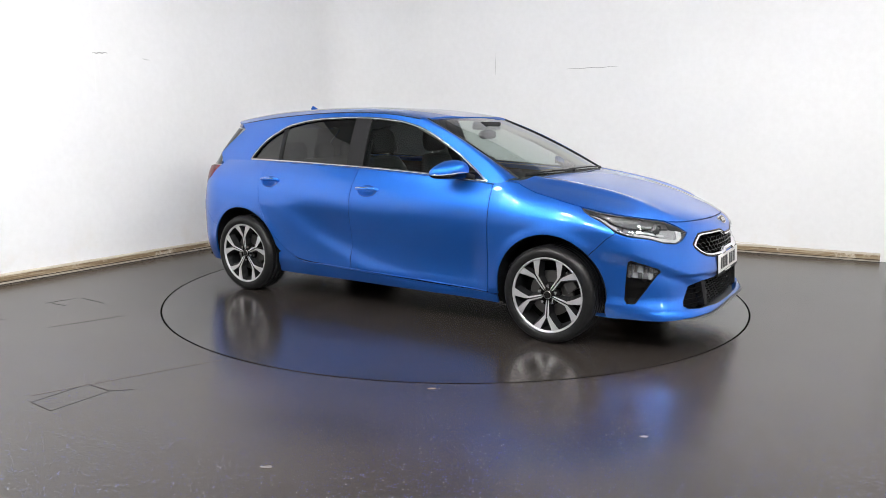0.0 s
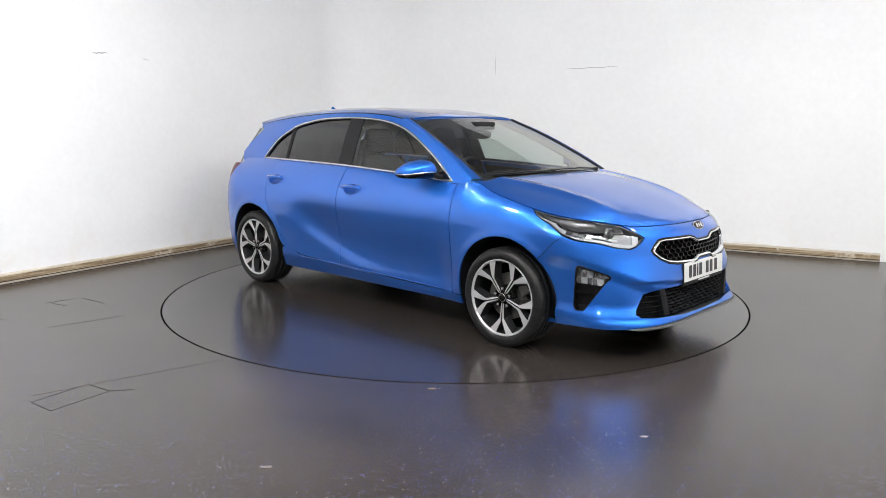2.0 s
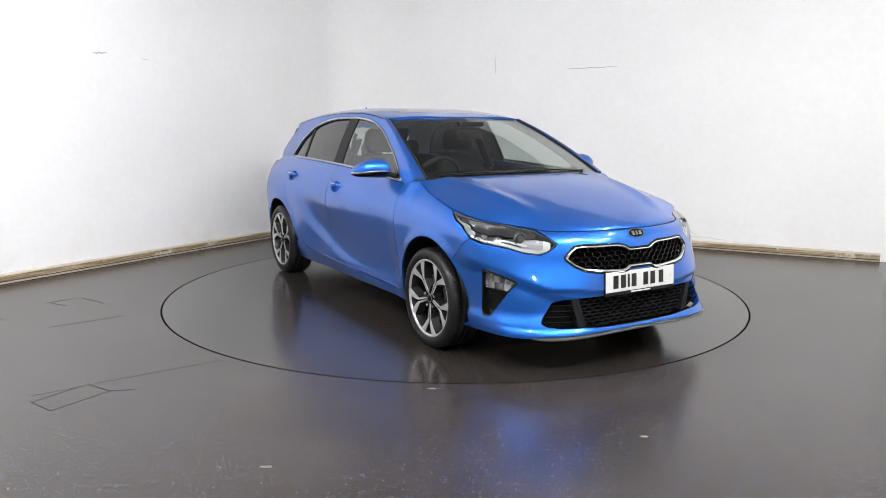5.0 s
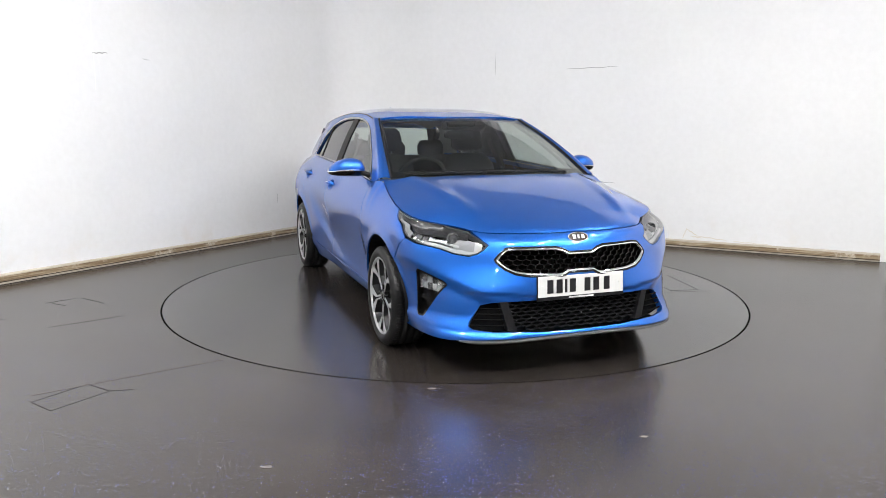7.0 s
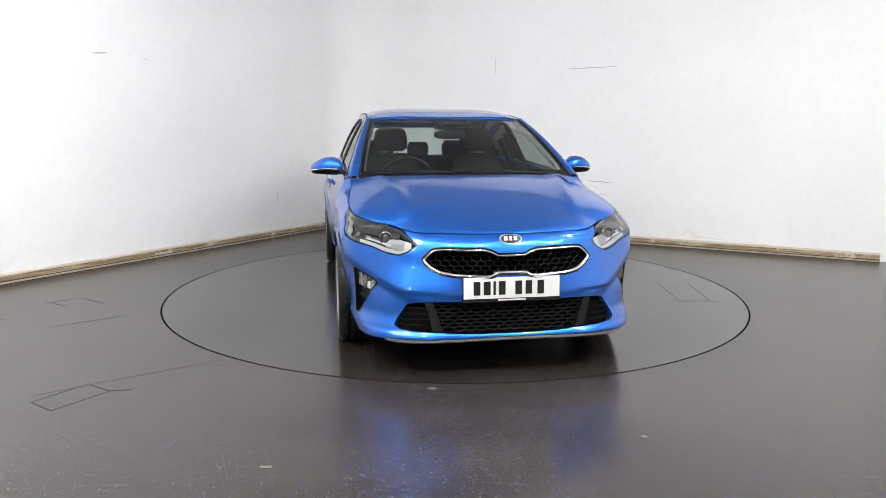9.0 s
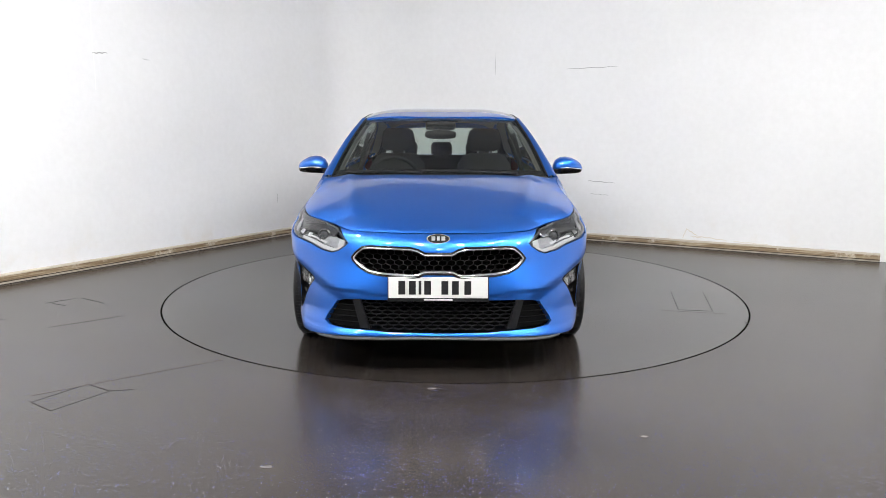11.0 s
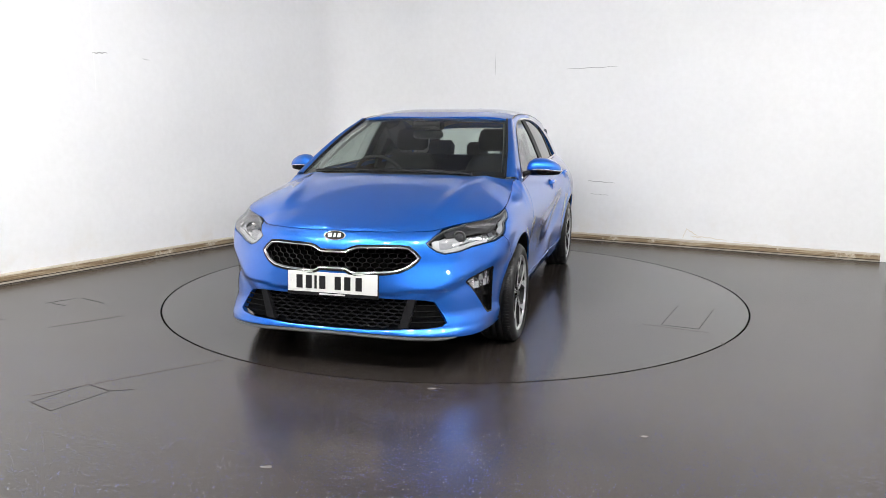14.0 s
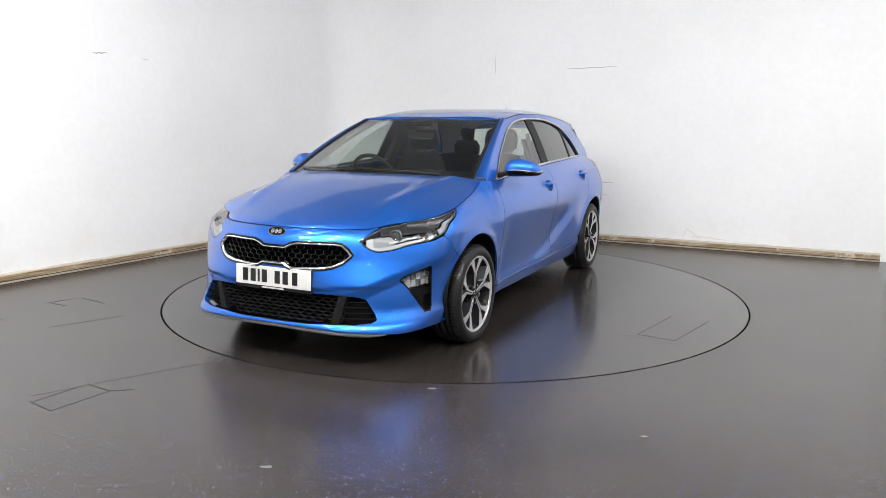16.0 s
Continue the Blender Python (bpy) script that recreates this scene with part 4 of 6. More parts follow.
def strip_loft(name, a, b, bulge, material, parent, mirror=1, n=8, label=""):
    # a skin between two lines of equal count, bulged along a given way
    bm = bmesh.new()
    rows = []
    for p, q in zip(a, b):
        p, q = Vector(p), Vector(q)
        line = [p.lerp(q, k / n) + Vector(bulge) * 4 * (k / n) * (1 - k / n) for k in range(n + 1)]
        rows.append([bm.verts.new((c.x, mirror * c.y, c.z)) for c in line])
    for r0, r1 in zip(rows, rows[1:]):
        for k in range(n):
            bm.faces.new((r0[k], r0[k + 1], r1[k + 1], r1[k]))
    bmesh.ops.recalc_face_normals(bm, faces=bm.faces)
    return part(name, bm, material, parent, label, smooth=True)


def screen_edge(t):
    # the windscreen's side edge, t from roof to scuttle
    p = curve([0, 0.33, 0.66, 1], [0.245, 0.52, 0.79, 1.035])(t), curve([0, 0.33, 0.66, 1], [0.565, 0.622, 0.672, 0.712])(t), curve([0, 0.33, 0.66, 1], [1.362, 1.248, 1.118, 0.987])(t)
    return np.array([float(q) for q in p])


def screen_point(t, u):
    e = screen_edge(t)
    b = 1 - u * u
    return (e[0] + (0.075 + 0.045 * t) * b, e[1] * u, e[2] + (0.012 + 0.012 * t) * b)


def build_glass():
    n, m = 16, 24
    bm = bmesh.new()
    g = [[bm.verts.new(screen_point(i / n, -1 + 2 * j / m)) for j in range(m + 1)] for i in range(n + 1)]
    for i in range(n):
        for j in range(m):
            bm.faces.new((g[i][j], g[i + 1][j], g[i + 1][j + 1], g[i][j + 1]))
    bmesh.ops.recalc_face_normals(bm, faces=bm.faces)
    part("windscreen", bm, SCREEN, car, "clear windscreen glass", smooth=True)
    # black printed border, just inside
    bm = bmesh.new()
    def inner(t, u):
        p = screen_point(t, u)
        return (p[0] - 0.004, p[1], p[2] - 0.006)
    N = 40
    def band(f0, f1):
        prev = None
        for k in range(N + 1):
            r = [bm.verts.new(inner(*f0(k / N))), bm.verts.new(inner(*f1(k / N)))]
            if prev:
                bm.faces.new((prev[0], r[0], r[1], prev[1]))
            prev = r
    band(lambda k: (0.0, -1 + 2 * k), lambda k: (0.045 + 0.10 * math.exp(-((k - 0.5) / 0.10) ** 4), -1 + 2 * k))
    band(lambda k: (0.90 + 0.02 * math.cos(math.pi * (k - 0.5)), -1 + 2 * k), lambda k: (1.0, -1 + 2 * k))
    for s in (1, -1):
        band(lambda k: (k, s * 1.0), lambda k: (k, s * 0.968))
    part("screen_border", bm, BLACK, car, "black printed border of the windscreen")
    for s in (1, -1):
        # pillar face between the window frame and the screen
        ts = np.linspace(0, 1, len(PILLAR))
        a = [(x, float(glass_y(x, z)), z) for x, z in PILLAR]
        b = [tuple(screen_edge(t)) for t in ts]
        strip_loft("windscreen_pillar", a, b, (0.006, 0.010, 0.012), PAINT, car, s)
        # cap where wing, pillar and scuttle meet
        wa = [(x, float(edge_y(x)), float(edge_z(x))) for x in np.linspace(0.975, 1.07, 8)]
        strip_loft("wing_cap", [tuple(q) for q in wa], [(0.975 + 0.068 * k, 0.788 - 0.082 * k, 0.974 + 0.010 * k) for k in np.linspace(0, 1, 8)], (0, 0.003, 0.004), PAINT, car, s, 4)
        bm = bmesh.new()
        tube(bm, [(p[0] + 0.002, s * (p[1] + 0.001), p[2] + 0.003) for p in b], 0.007, 6)
        part("screen_seal", bm, SATIN, car)
        # side panes, a little inside the frame
        panel("front_window", [clip_x(DLO, -0.195, 0.70)], lift_glass, SIDEGLASS, car, mirror=s, step=0.05, depth=0.004, gap=0.006, sink=0.012, label="clear front side window")
        panel("sail_corner", [clip_x(DLO, 0.70, 0.9)], lift_glass, BLACK, car, mirror=s, step=0.05, depth=0.01, gap=0.004, sink=0.008)
        panel("door_pillar", [clip_slant(DLO, -0.335, -0.185)], lift_glass, SATIN, car, mirror=s, step=0.05, depth=0.012, gap=0.001, sink=0.005, label="matt black door pillar")
        panel("rear_window", [clip_x(DLO, -1.02, -0.31)], lift_glass, PRIVACY, car, mirror=s, step=0.05, depth=0.004, gap=0.006, sink=0.012, label="dark tinted rear side window")
        panel("quarter_window", [clip_x(DLO, -1.5, -1.045)], lift_glass, PRIVACY, car, mirror=s, step=0.05, depth=0.004, gap=0.006, sink=0.012, label="dark tinted quarter window")
        panel("window_divider", [clip_x(DLO, -1.048, -1.016)], lift_glass, SATIN, car, mirror=s, step=0.05, depth=0.012, gap=0.0, sink=0.006)
        strip_on("window_trim", shrink(resample(DLO, 0.03), 0.004), lift_glass, 0.016, 0.006, BRIGHTTRIM, car, s, "bright chrome strip round the side windows", close=True)
    # tailgate window and spoiler
    rows = [((-1.80, 0.50, 1.285), 0.06), ((-1.90, 0.56, 1.12), 0.07), ((-2.0, 0.60, 0.985), 0.06)]
    bm = bmesh.new()
    g = []
    for (x, y, z), b in rows:
        g.append([bm.verts.new((x + 0.06 - b * (1 - u * u) - 0.06 * (1 - u * u), y * u, z)) for u in np.linspace(-1, 1, 15)])
    for a, b in zip(g, g[1:]):
        for k in range(14):
            bm.faces.new((a[k], a[k + 1], b[k + 1], b[k]))
    bmesh.ops.recalc_face_normals(bm, faces=bm.faces)
    part("tailgate_window", bm, SIDEGLASS, car, "tailgate window", smooth=True)
    for s in (1, -1):
        a = [(-1.57, 0.607, 1.28), (-1.70, 0.620, 1.165), (-1.775, 0.645, 1.085), (-1.75, 0.70, 0.99)]
        b = [(-1.74, 0.50, 1.285), (-1.80, 0.53, 1.20), (-1.845, 0.56, 1.12), (-1.93, 0.60, 0.985)]
        strip_loft("tailgate_side", a, b, (-0.01, 0.01, 0), BLACK, car, s)
    bm = bmesh.new()
    up = [(-1.62, 0.560, 1.318), (-1.70, 0.505, 1.333), (-1.80, 0.40, 1.345), (-1.86, 0.2, 1.350), (-1.88, 0, 1.350)]
    lo = [(-1.63, 0.562, 1.290), (-1.73, 0.50, 1.297), (-1.84, 0.40, 1.305), (-1.91, 0.2, 1.310), (-1.93, 0, 1.312)]
    un = [(-1.60, 0.55, 1.270), (-1.70, 0.49, 1.274), (-1.78, 0.40, 1.278), (-1.82, 0.2, 1.285), (-1.83, 0, 1.285)]
    rows = []
    for line in (up, lo, un):
        full = line + [(x, -y, z) for x, y, z in reversed(line[:-1])]
        rows.append([bm.verts.new(p) for p in full])
    for a, b in zip(rows, rows[1:]):
        for k in range(len(a) - 1):
            bm.faces.new((a[k], a[k + 1], b[k + 1], b[k]))
    bmesh.ops.recalc_face_normals(bm, faces=bm.faces)
    part("roof_spoiler", bm, PAINT, car, smooth=True)


def clip_half(poly, f):
    # keeps the part of a polygon where f > 0
    out = []
    for a, b in zip(poly, poly[1:] + poly[:1]):
        fa, fb = f(a), f(b)
        if fa >= 0:
            out.append(a)
        if fa * fb < 0:
            t = fa / (fa - fb)
            out.append((a[0] + (b[0] - a[0]) * t, a[1] + (b[1] - a[1]) * t))
    return out


def clip_x(poly, x0, x1):
    # between two lines that lean with the pillars
    return clip_half(clip_half(poly, lambda p: p[0] - x0 + 0.12 * (p[1] - 1.02)), lambda p: x1 - 0.12 * (p[1] - 1.02) - p[0])


def clip_slant(poly, x0, x1):
    return clip_x(poly, x0, x1)


build_skin()
build_glass()


# ---- wheels ----
def wheel_proto():
    w = new("wheel")
    bm = bmesh.new()
    half = [(0.229, 0.092), (0.236, 0.103), (0.250, 0.110), (0.268, 0.110), (0.283, 0.104), (0.294, 0.092), (0.300, 0.078), (0.302, 0.062), (0.302, 0.047), (0.295, 0.045), (0.295, 0.037), (0.302, 0.035), (0.302, 0.007), (0.295, 0.005)]
    lathe(bm, half + [(r, -y) for r, y in reversed(half)], 72)
    # fine tread sipes at the shoulder
    for k in range(90):
        a = 2 * math.pi * k / 90
        for s in (1, -1):
            box(bm, (-0.0022, 0.055, 0.3000), (0.0022, 0.088, 0.3026), 0, Matrix.Rotation(a, 4, "Y") @ Matrix.Scale(s, 4, (0, 1, 0)))
    bmesh.ops.recalc_face_normals(bm, faces=bm.faces)
    tyre = part("tyre", bm, RUBBER, w, "black low-profile tyre", smooth=True)
    bm = bmesh.new()
    lathe(bm, [(0.221, 0.092), (0.224, 0.099), (0.232, 0.103), (0.236, 0.099), (0.231, 0.090)], 72)
    bmesh.ops.recalc_face_normals(bm, faces=bm.faces)
    part("rim_lip", bm, SILVER, w, "machined bright rim lip", smooth=True)
    bm = bmesh.new()
    lathe(bm, [(0.224, 0.096), (0.214, 0.075), (0.207, 0.05), (0.203, -0.09)], 64)
    bmesh.ops.recalc_face_normals(bm, faces=bm.faces)
    part("rim_barrel", bm, GUNMETAL, w, smooth=True)
    # near-black disc in place of the shade inside the wheel
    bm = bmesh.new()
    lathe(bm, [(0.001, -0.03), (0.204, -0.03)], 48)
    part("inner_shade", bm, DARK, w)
    bm = bmesh.new()
    lathe(bm, [(0.06, 0.028), (0.142, 0.028), (0.142, 0.004), (0.06, 0.004)], 48)
    bmesh.ops.recalc_face_normals(bm, faces=bm.faces)
    part("brake_disc", bm, DISC, w, "bare steel brake disc")
    bm = bmesh.new()
    box(bm, (-0.175, -0.02, -0.06), (-0.10, 0.045, 0.06), 0.01)
    part("brake_caliper", bm, DISC, w)
    # five forked spokes: grey body, bright face
    for k in range(5):
        rot = Matrix.Rotation(radians(72 * k - 90), 4, "Y")
        sp = None
        for s in (1, -1):
            line = [(0.030, 0.0032), (0.142, 0.0036), (0.156, 0.0080), (0.188, 0.0235), (0.2220, 0.0400), (0.2070, 0.0900), (0.171, 0.0520), (0.142, 0.0280), (0.128, 0.0160), (0.046, 0.0115)]
            deep = [(0.030, 0.0010), (0.146, 0.0012), (0.158, 0.0050), (0.190, 0.0150), (0.2260, 0.0250), (0.2000, 0.1030), (0.163, 0.0680), (0.132, 0.0430), (0.110, 0.0300), (0.044, 0.0220)]
            def y_of(r):
                return 0.083 + 0.012 * min(1, abs(r - 0.06) / 0.15)
            bm = bmesh.new()
            top = [bm.verts.new((r, y_of(r) - 0.0015, s * t)) for r, t in line]
            low = [bm.verts.new((r, y_of(r) - 0.045, s * t)) for r, t in deep]
            bm.faces.new(top)
            for i in range(len(line)):
                j = (i + 1) % len(line)
                bm.faces.new((top[i], top[j], low[j], low[i]))
            bmesh.ops.recalc_face_normals(bm, faces=bm.faces)
            bmesh.ops.transform(bm, matrix=rot, verts=bm.verts)
            part("spoke", bm, GUNMETAL, w, "grey painted alloy spoke")
            bm = bmesh.new()
            vs = [bm.verts.new((r, y_of(r) + 0.001, s * t)) for r, t in shrink(line, 0.0012)]
            f = bm.faces.new(vs)
            o = bmesh.ops.extrude_face_region(bm, geom=[f])
            bmesh.ops.translate(bm, vec=(0, -0.0035, 0), verts=[g for g in o["geom"] if isinstance(g, bmesh.types.BMVert)])
            bmesh.ops.recalc_face_normals(bm, faces=bm.faces)
            bmesh.ops.transform(bm, matrix=rot, verts=bm.verts)
            part("spoke_face", bm, SILVER, w, "machined bright spoke face")
        bm = bmesh.new()
        a = radians(72 * k - 54)
        cyl(bm, 0.0105, 0.022, pose(0.056 * math.cos(a), 0.078, -0.056 * math.sin(a)) @ pose(0, 0, 0, 90), 6)
        part("wheel_nut", bm, CHROME, w)
        # flat dark disc, painted for the shade in the nut's hole
        bm = bmesh.new()
        cyl(bm, 0.0165, 0.004, pose(0.056 * math.cos(a), 0.070, -0.056 * math.sin(a)) @ pose(0, 0, 0, 90), 20)
        part("nut_recess", bm, DARK, w)
    bm = bmesh.new()
    lathe(bm, [(0.001, 0.090), (0.022, 0.0895), (0.027, 0.086), (0.029, 0.078), (0.044, 0.072), (0.072, 0.064), (0.072, 0.03)], 36)
    bmesh.ops.recalc_face_normals(bm, faces=bm.faces)
    hub = part("hub_cap", bm, BLACK, w, "gloss black hub cap", smooth=True)
    bm = bmesh.new()
    lathe(bm, [(0.0225, 0.0895), (0.0245, 0.0905), (0.026, 0.0885)], 36)
    part("hub_ring", bm, STEEL, w, smooth=True)
    return w


def build_wheels():
    proto = wheel_proto()
    proto.parent = car
    spots = [(WB, 0.773, 0.0, 0), (-WB, 0.773, 36.0, 0), (WB, -0.773, 36.0, 180), (-WB, -0.773, 4.0, 180)]
    for k, (x, y, spin, turn) in enumerate(spots):
        m = pose(x, y, 0.3018, 0, 0, turn) @ pose(0, 0, 0, 0, spin, 0)
        if k == 0:
            proto.matrix_basis = m
        else:
            copy_thing(proto, m)
        # inside of the wheel arch
        s = 1 if y > 0 else -1
        bm = bmesh.new()
        n = 30
        rows = []
        for yy in (0.45, 0.86):
            rows.append([bm.verts.new((x + 0.360 * math.cos(radians(-22 + 224 * j / n)), s * (yy if yy < 0.6 else float(side_y(x + 0.360 * math.cos(radians(-22 + 224 * j / n)), 0.317 + 0.360 * math.sin(radians(-22 + 224 * j / n)))) - 0.008), 0.317 + 0.360 * math.sin(radians(-22 + 224 * j / n)))) for j in range(n + 1)])
        for j in range(n):
            bm.faces.new((rows[0][j], rows[0][j + 1], rows[1][j + 1], rows[1][j]))
        bm.faces.new(rows[0])
        part("arch_liner", bm, SATIN, car, "black plastic wheel arch liner")
        bm = bmesh.new()
        cyl(bm, 0.05, 0.35, pose(x, s * 0.55, 0.317) @ pose(0, 0, 0, 90), 12)
        part("axle_hub", bm, SATIN, car)


# ---- underside and cabin shell ----
def build_underside():
    bm = bmesh.new()
    box(bm, (-0.945, -0.735, 0.175), (0.945, 0.735, 0.30), 0.02)
    part("floor_pan", bm, SATIN, car)
    bm = bmesh.new()
    box(bm, (0.95, -0.44, 0.19), (2.02, 0.44, 0.62), 0.03)
    part("engine_bay", bm, DARK, car)
    bm = bmesh.new()
    box(bm, (-1.93, -0.44, 0.22), (-0.95, 0.44, 0.60), 0.03)
    part("boot_floor", bm, DARK, car)
    # undertray behind the lip, and the dark backing behind the nose and tail
    for name, x0, x1, ymax, z0, z1 in (("front_undertray", 1.69, 2.11, 0.60, 0.195, 0.215), ("rear_undertray", -1.98, -1.69, 0.66, 0.20, 0.22)):
        bm = bmesh.new()
        box(bm, (x0, -ymax, z0), (x1, ymax, z1), 0.004)
        part(name, bm, SATIN, car)
    bm = bmesh.new()
    box(bm, (0.955, -0.72, 0.25), (0.995, 0.72, 0.93), 0.01)
    part("bulkhead", bm, DARK, car)


def lathe_loop(bm, loops, cap=True):
    rows = [[bm.verts.new(p) for p in lp] for lp in loops]
    n = len(rows[0])
    for a, b in zip(rows, rows[1:]):
        for k in range(n):
            bm.faces.new((a[k], a[(k + 1) % n], b[(k + 1) % n], b[k]))
    if cap:
        bm.faces.new(rows[0][::-1])
        bm.faces.new(rows[-1])
    bmesh.ops.recalc_face_normals(bm, faces=bm.faces)


def ring(c, a, b, n=20, p=2.0, ax=(1, 0, 0), ay=(0, 0, 1)):
    out = []
    for k in range(n):
        t = 2 * math.pi * k / n
        u, v = math.cos(t), math.sin(t)
        u, v = math.copysign(abs(u) ** (2 / p), u), math.copysign(abs(v) ** (2 / p), v)
        out.append(tuple(Vector(c) + Vector(ax) * a * u + Vector(ay) * b * v))
    return out


# ---- lamps ----
def sub_poly(poly, lo, hi, axis=0):
    return clip_half(clip_half(poly, lambda p: p[axis] - lo), lambda p: hi - p[axis])


def head_band(f0, f1, t0, t1, n=14):
    # part of the head lamp between two heights, 0 at its lower line and 1 at its upper, over a stretch of w
    ws = np.linspace(t0, t1, n)
    def at(w, f):
        zs = [q[1] for q in sub_poly(HEAD, w - 1e-3, w + 1e-3)]
        return (float(w), min(zs) + (max(zs) - min(zs)) * f)
    return [at(w, f0(w) if callable(f0) else f0) for w in ws] + [at(w, f1(w) if callable(f1) else f1) for w in ws[::-1]]


def disc_on(name, w, z, r, sink, material, parent, s, thick=0.006, r_in=0.0, label="", seg=28, wide=1.0):
    c = skin(np.array([w]), np.array([z]))[0]
    e = 1e-3
    du = (skin(np.array([w + e]), np.array([z]))[0] - skin(np.array([w - e]), np.array([z]))[0])
    n = np.cross(du, (0, 0, 1.0))
    n /= np.linalg.norm(n)
    if n @ (c - np.array([1.0, 0, 0.6])) < 0:
        n = -n
    n = n * 0.35 + np.array([0.65, 0, 0])
    n /= np.linalg.norm(n)
    c = c - n * sink
    u = np.cross((0, 0, 1.0), n)
    u /= np.linalg.norm(u)
    up = np.cross(n, u)
    bm = bmesh.new()
    def loop(rad, d):
        return [bm.verts.new(Vector(((c + n * d + (u * wide * math.cos(2 * math.pi * k / seg) + up * math.sin(2 * math.pi * k / seg)) * rad) * [1, s, 1]).tolist())) for k in range(seg)]
    if r_in:
        L = [loop(r_in, 0), loop(r_in * 1.02, thick), loop(r, thick * 0.6), loop(r, -thick)]
    else:
        L = [loop(r, 0), loop(r * 0.92, thick * 0.4), loop(r * 0.7, thick * 0.75), loop(r * 0.35, thick)]
    for a, b in zip(L, L[1:]):
        for k in range(seg):
            bm.faces.new((a[k], a[(k + 1) % seg], b[(k + 1) % seg], b[k]))
    if not r_in:
        bm.faces.new(L[-1])
    bmesh.ops.recalc_face_normals(bm, faces=bm.faces)
    return part(name, bm, material, parent, label, smooth=True)


def build_lamps():
    for s in (1, -1):
        hl = new("headlight")
        hl.parent = car
        tagged(hl, "clear headlight with a black bezel and projector lens")
        panel("lens", [HEAD], lift_skin, CLEAR, hl, mirror=s, step=0.02, depth=0.004, gap=0.0005)
        panel("bezel", [HEAD], lift_skin, BLACK, hl, mirror=s, step=0.03, depth=0.0, gap=0.002, sink=0.045)
        panel("bezel_wall", [HEAD, shrink(resample(HEAD, 0.02), 0.006)], lift_skin, TRIMGREY, hl, mirror=s, step=0.02, depth=0.042, gap=0.0015, sink=0.003)
        # dark upper visor, pale reflector below, daylight guide along the low edge
        panel("visor", [head_band(lambda w: 0.50 + 0.25 * min(1, max(0, (0.95 - w) / 0.3)), 0.97, 0.66, 1.17)], lift_skin, VISOR, hl, mirror=s, step=0.03, depth=0.01, gap=0.001, sink=0.016, label="dark grey upper visor of the lamp")
        panel("reflector", [head_band(0.10, lambda w: 0.55 + 0.22 * min(1, max(0, (0.85 - w) / 0.2)), 0.625, 0.99)], lift_skin, LENSGREY, hl, mirror=s, step=0.03, depth=0.012, gap=0.0, sink=0.032, label="silvery lamp reflector")
        panel("inner_reflector", [head_band(0.22, 0.80, 0.585, 0.735)], lift_skin, LAMPGREY, hl, mirror=s, step=0.03, depth=0.012, gap=0.0, sink=0.026, label="pale grey daylight lamp panel")
        panel("light_guide", [head_band(0.04, 0.20, 0.575, 0.90)], lift_skin, LAMPWHITE, hl, mirror=s, step=0.03, depth=0.012, gap=0.0, sink=0.014, label="white daytime light guide")
        panel("light_guide_end", [head_band(0.20, 0.74, 0.572, 0.612)], lift_skin, LAMPWHITE, hl, mirror=s, step=0.02, depth=0.012, gap=0.0, sink=0.014, label="white daytime light guide, turned up at its inner end")
        panel("guide_step", [head_band(0.30, 0.40, 0.70, 0.86)], lift_skin, LAMPWHITE, hl, mirror=s, step=0.02, depth=0.010, gap=0.0, sink=0.020)
        panel("corner_reflector", [head_band(0.10, 0.42, 1.0, 1.19)], lift_skin, LAMPGREY, hl, mirror=s, step=0.03, depth=0.01, gap=0.0, sink=0.018, label="pale side reflector")
        for k in range(4):
            w0 = 0.845 + 0.04 * k
            panel("reflector_facet", [head_band(0.26 + 0.02 * k, 0.52, w0, w0 + 0.034, 4)], lift_skin, CHROME if k % 2 == 0 else VISOR, hl, mirror=s, step=0.02, depth=0.01, gap=0.0, sink=0.022 + 0.004 * (k % 2))
        wq = float(w_at_y(0.640, 0.716))
        disc_on("projector_ring", wq, 0.719, 0.037, 0.030, LENSGREY, hl, s, 0.012, 0.029, label="silvery projector ring")
        disc_on("projector_lens", wq, 0.719, 0.030, 0.034, BALL, hl, s, 0.020, label="round dark projector lens")
        # fog lamp pocket
        fg = new("fog_lamp_pocket")
        fg.parent = car
        tagged(fg, "gloss black bumper pocket with a clear fog lamp")
        panel("pocket", [FOG], lift_skin, BLACK, fg, mirror=s, step=0.025, depth=0.0, gap=-0.004, sink=0.030)
        panel("pocket_wall", [FOG, shrink(resample(FOG, 0.015), 0.008)], lift_skin, BLACK, fg, mirror=s, step=0.02, depth=0.032, gap=0.0, sink=-0.001)
        lampz = clip_half(clip_half(FOG, lambda p: p[1] - 0.452 - 0.10 * (p[0] - 0.95)), lambda p: 0.535 - p[1] + 0.08 * (p[0] - 0.95))
        lampz = shrink(resample(lampz, 0.02), 0.006)
        panel("fog_reflector", [lampz], lift_skin, FOGWHITE, fg, mirror=s, step=0.02, depth=0.01, gap=0.0, sink=0.024)
        panel("fog_lens", [lampz], lift_skin, CLEAR, fg, mirror=s, step=0.02, depth=0.02, gap=0.0, sink=0.006)
        a = np.array(lampz)
        w0, w1 = a[:, 0].min(), a[:, 0].max()
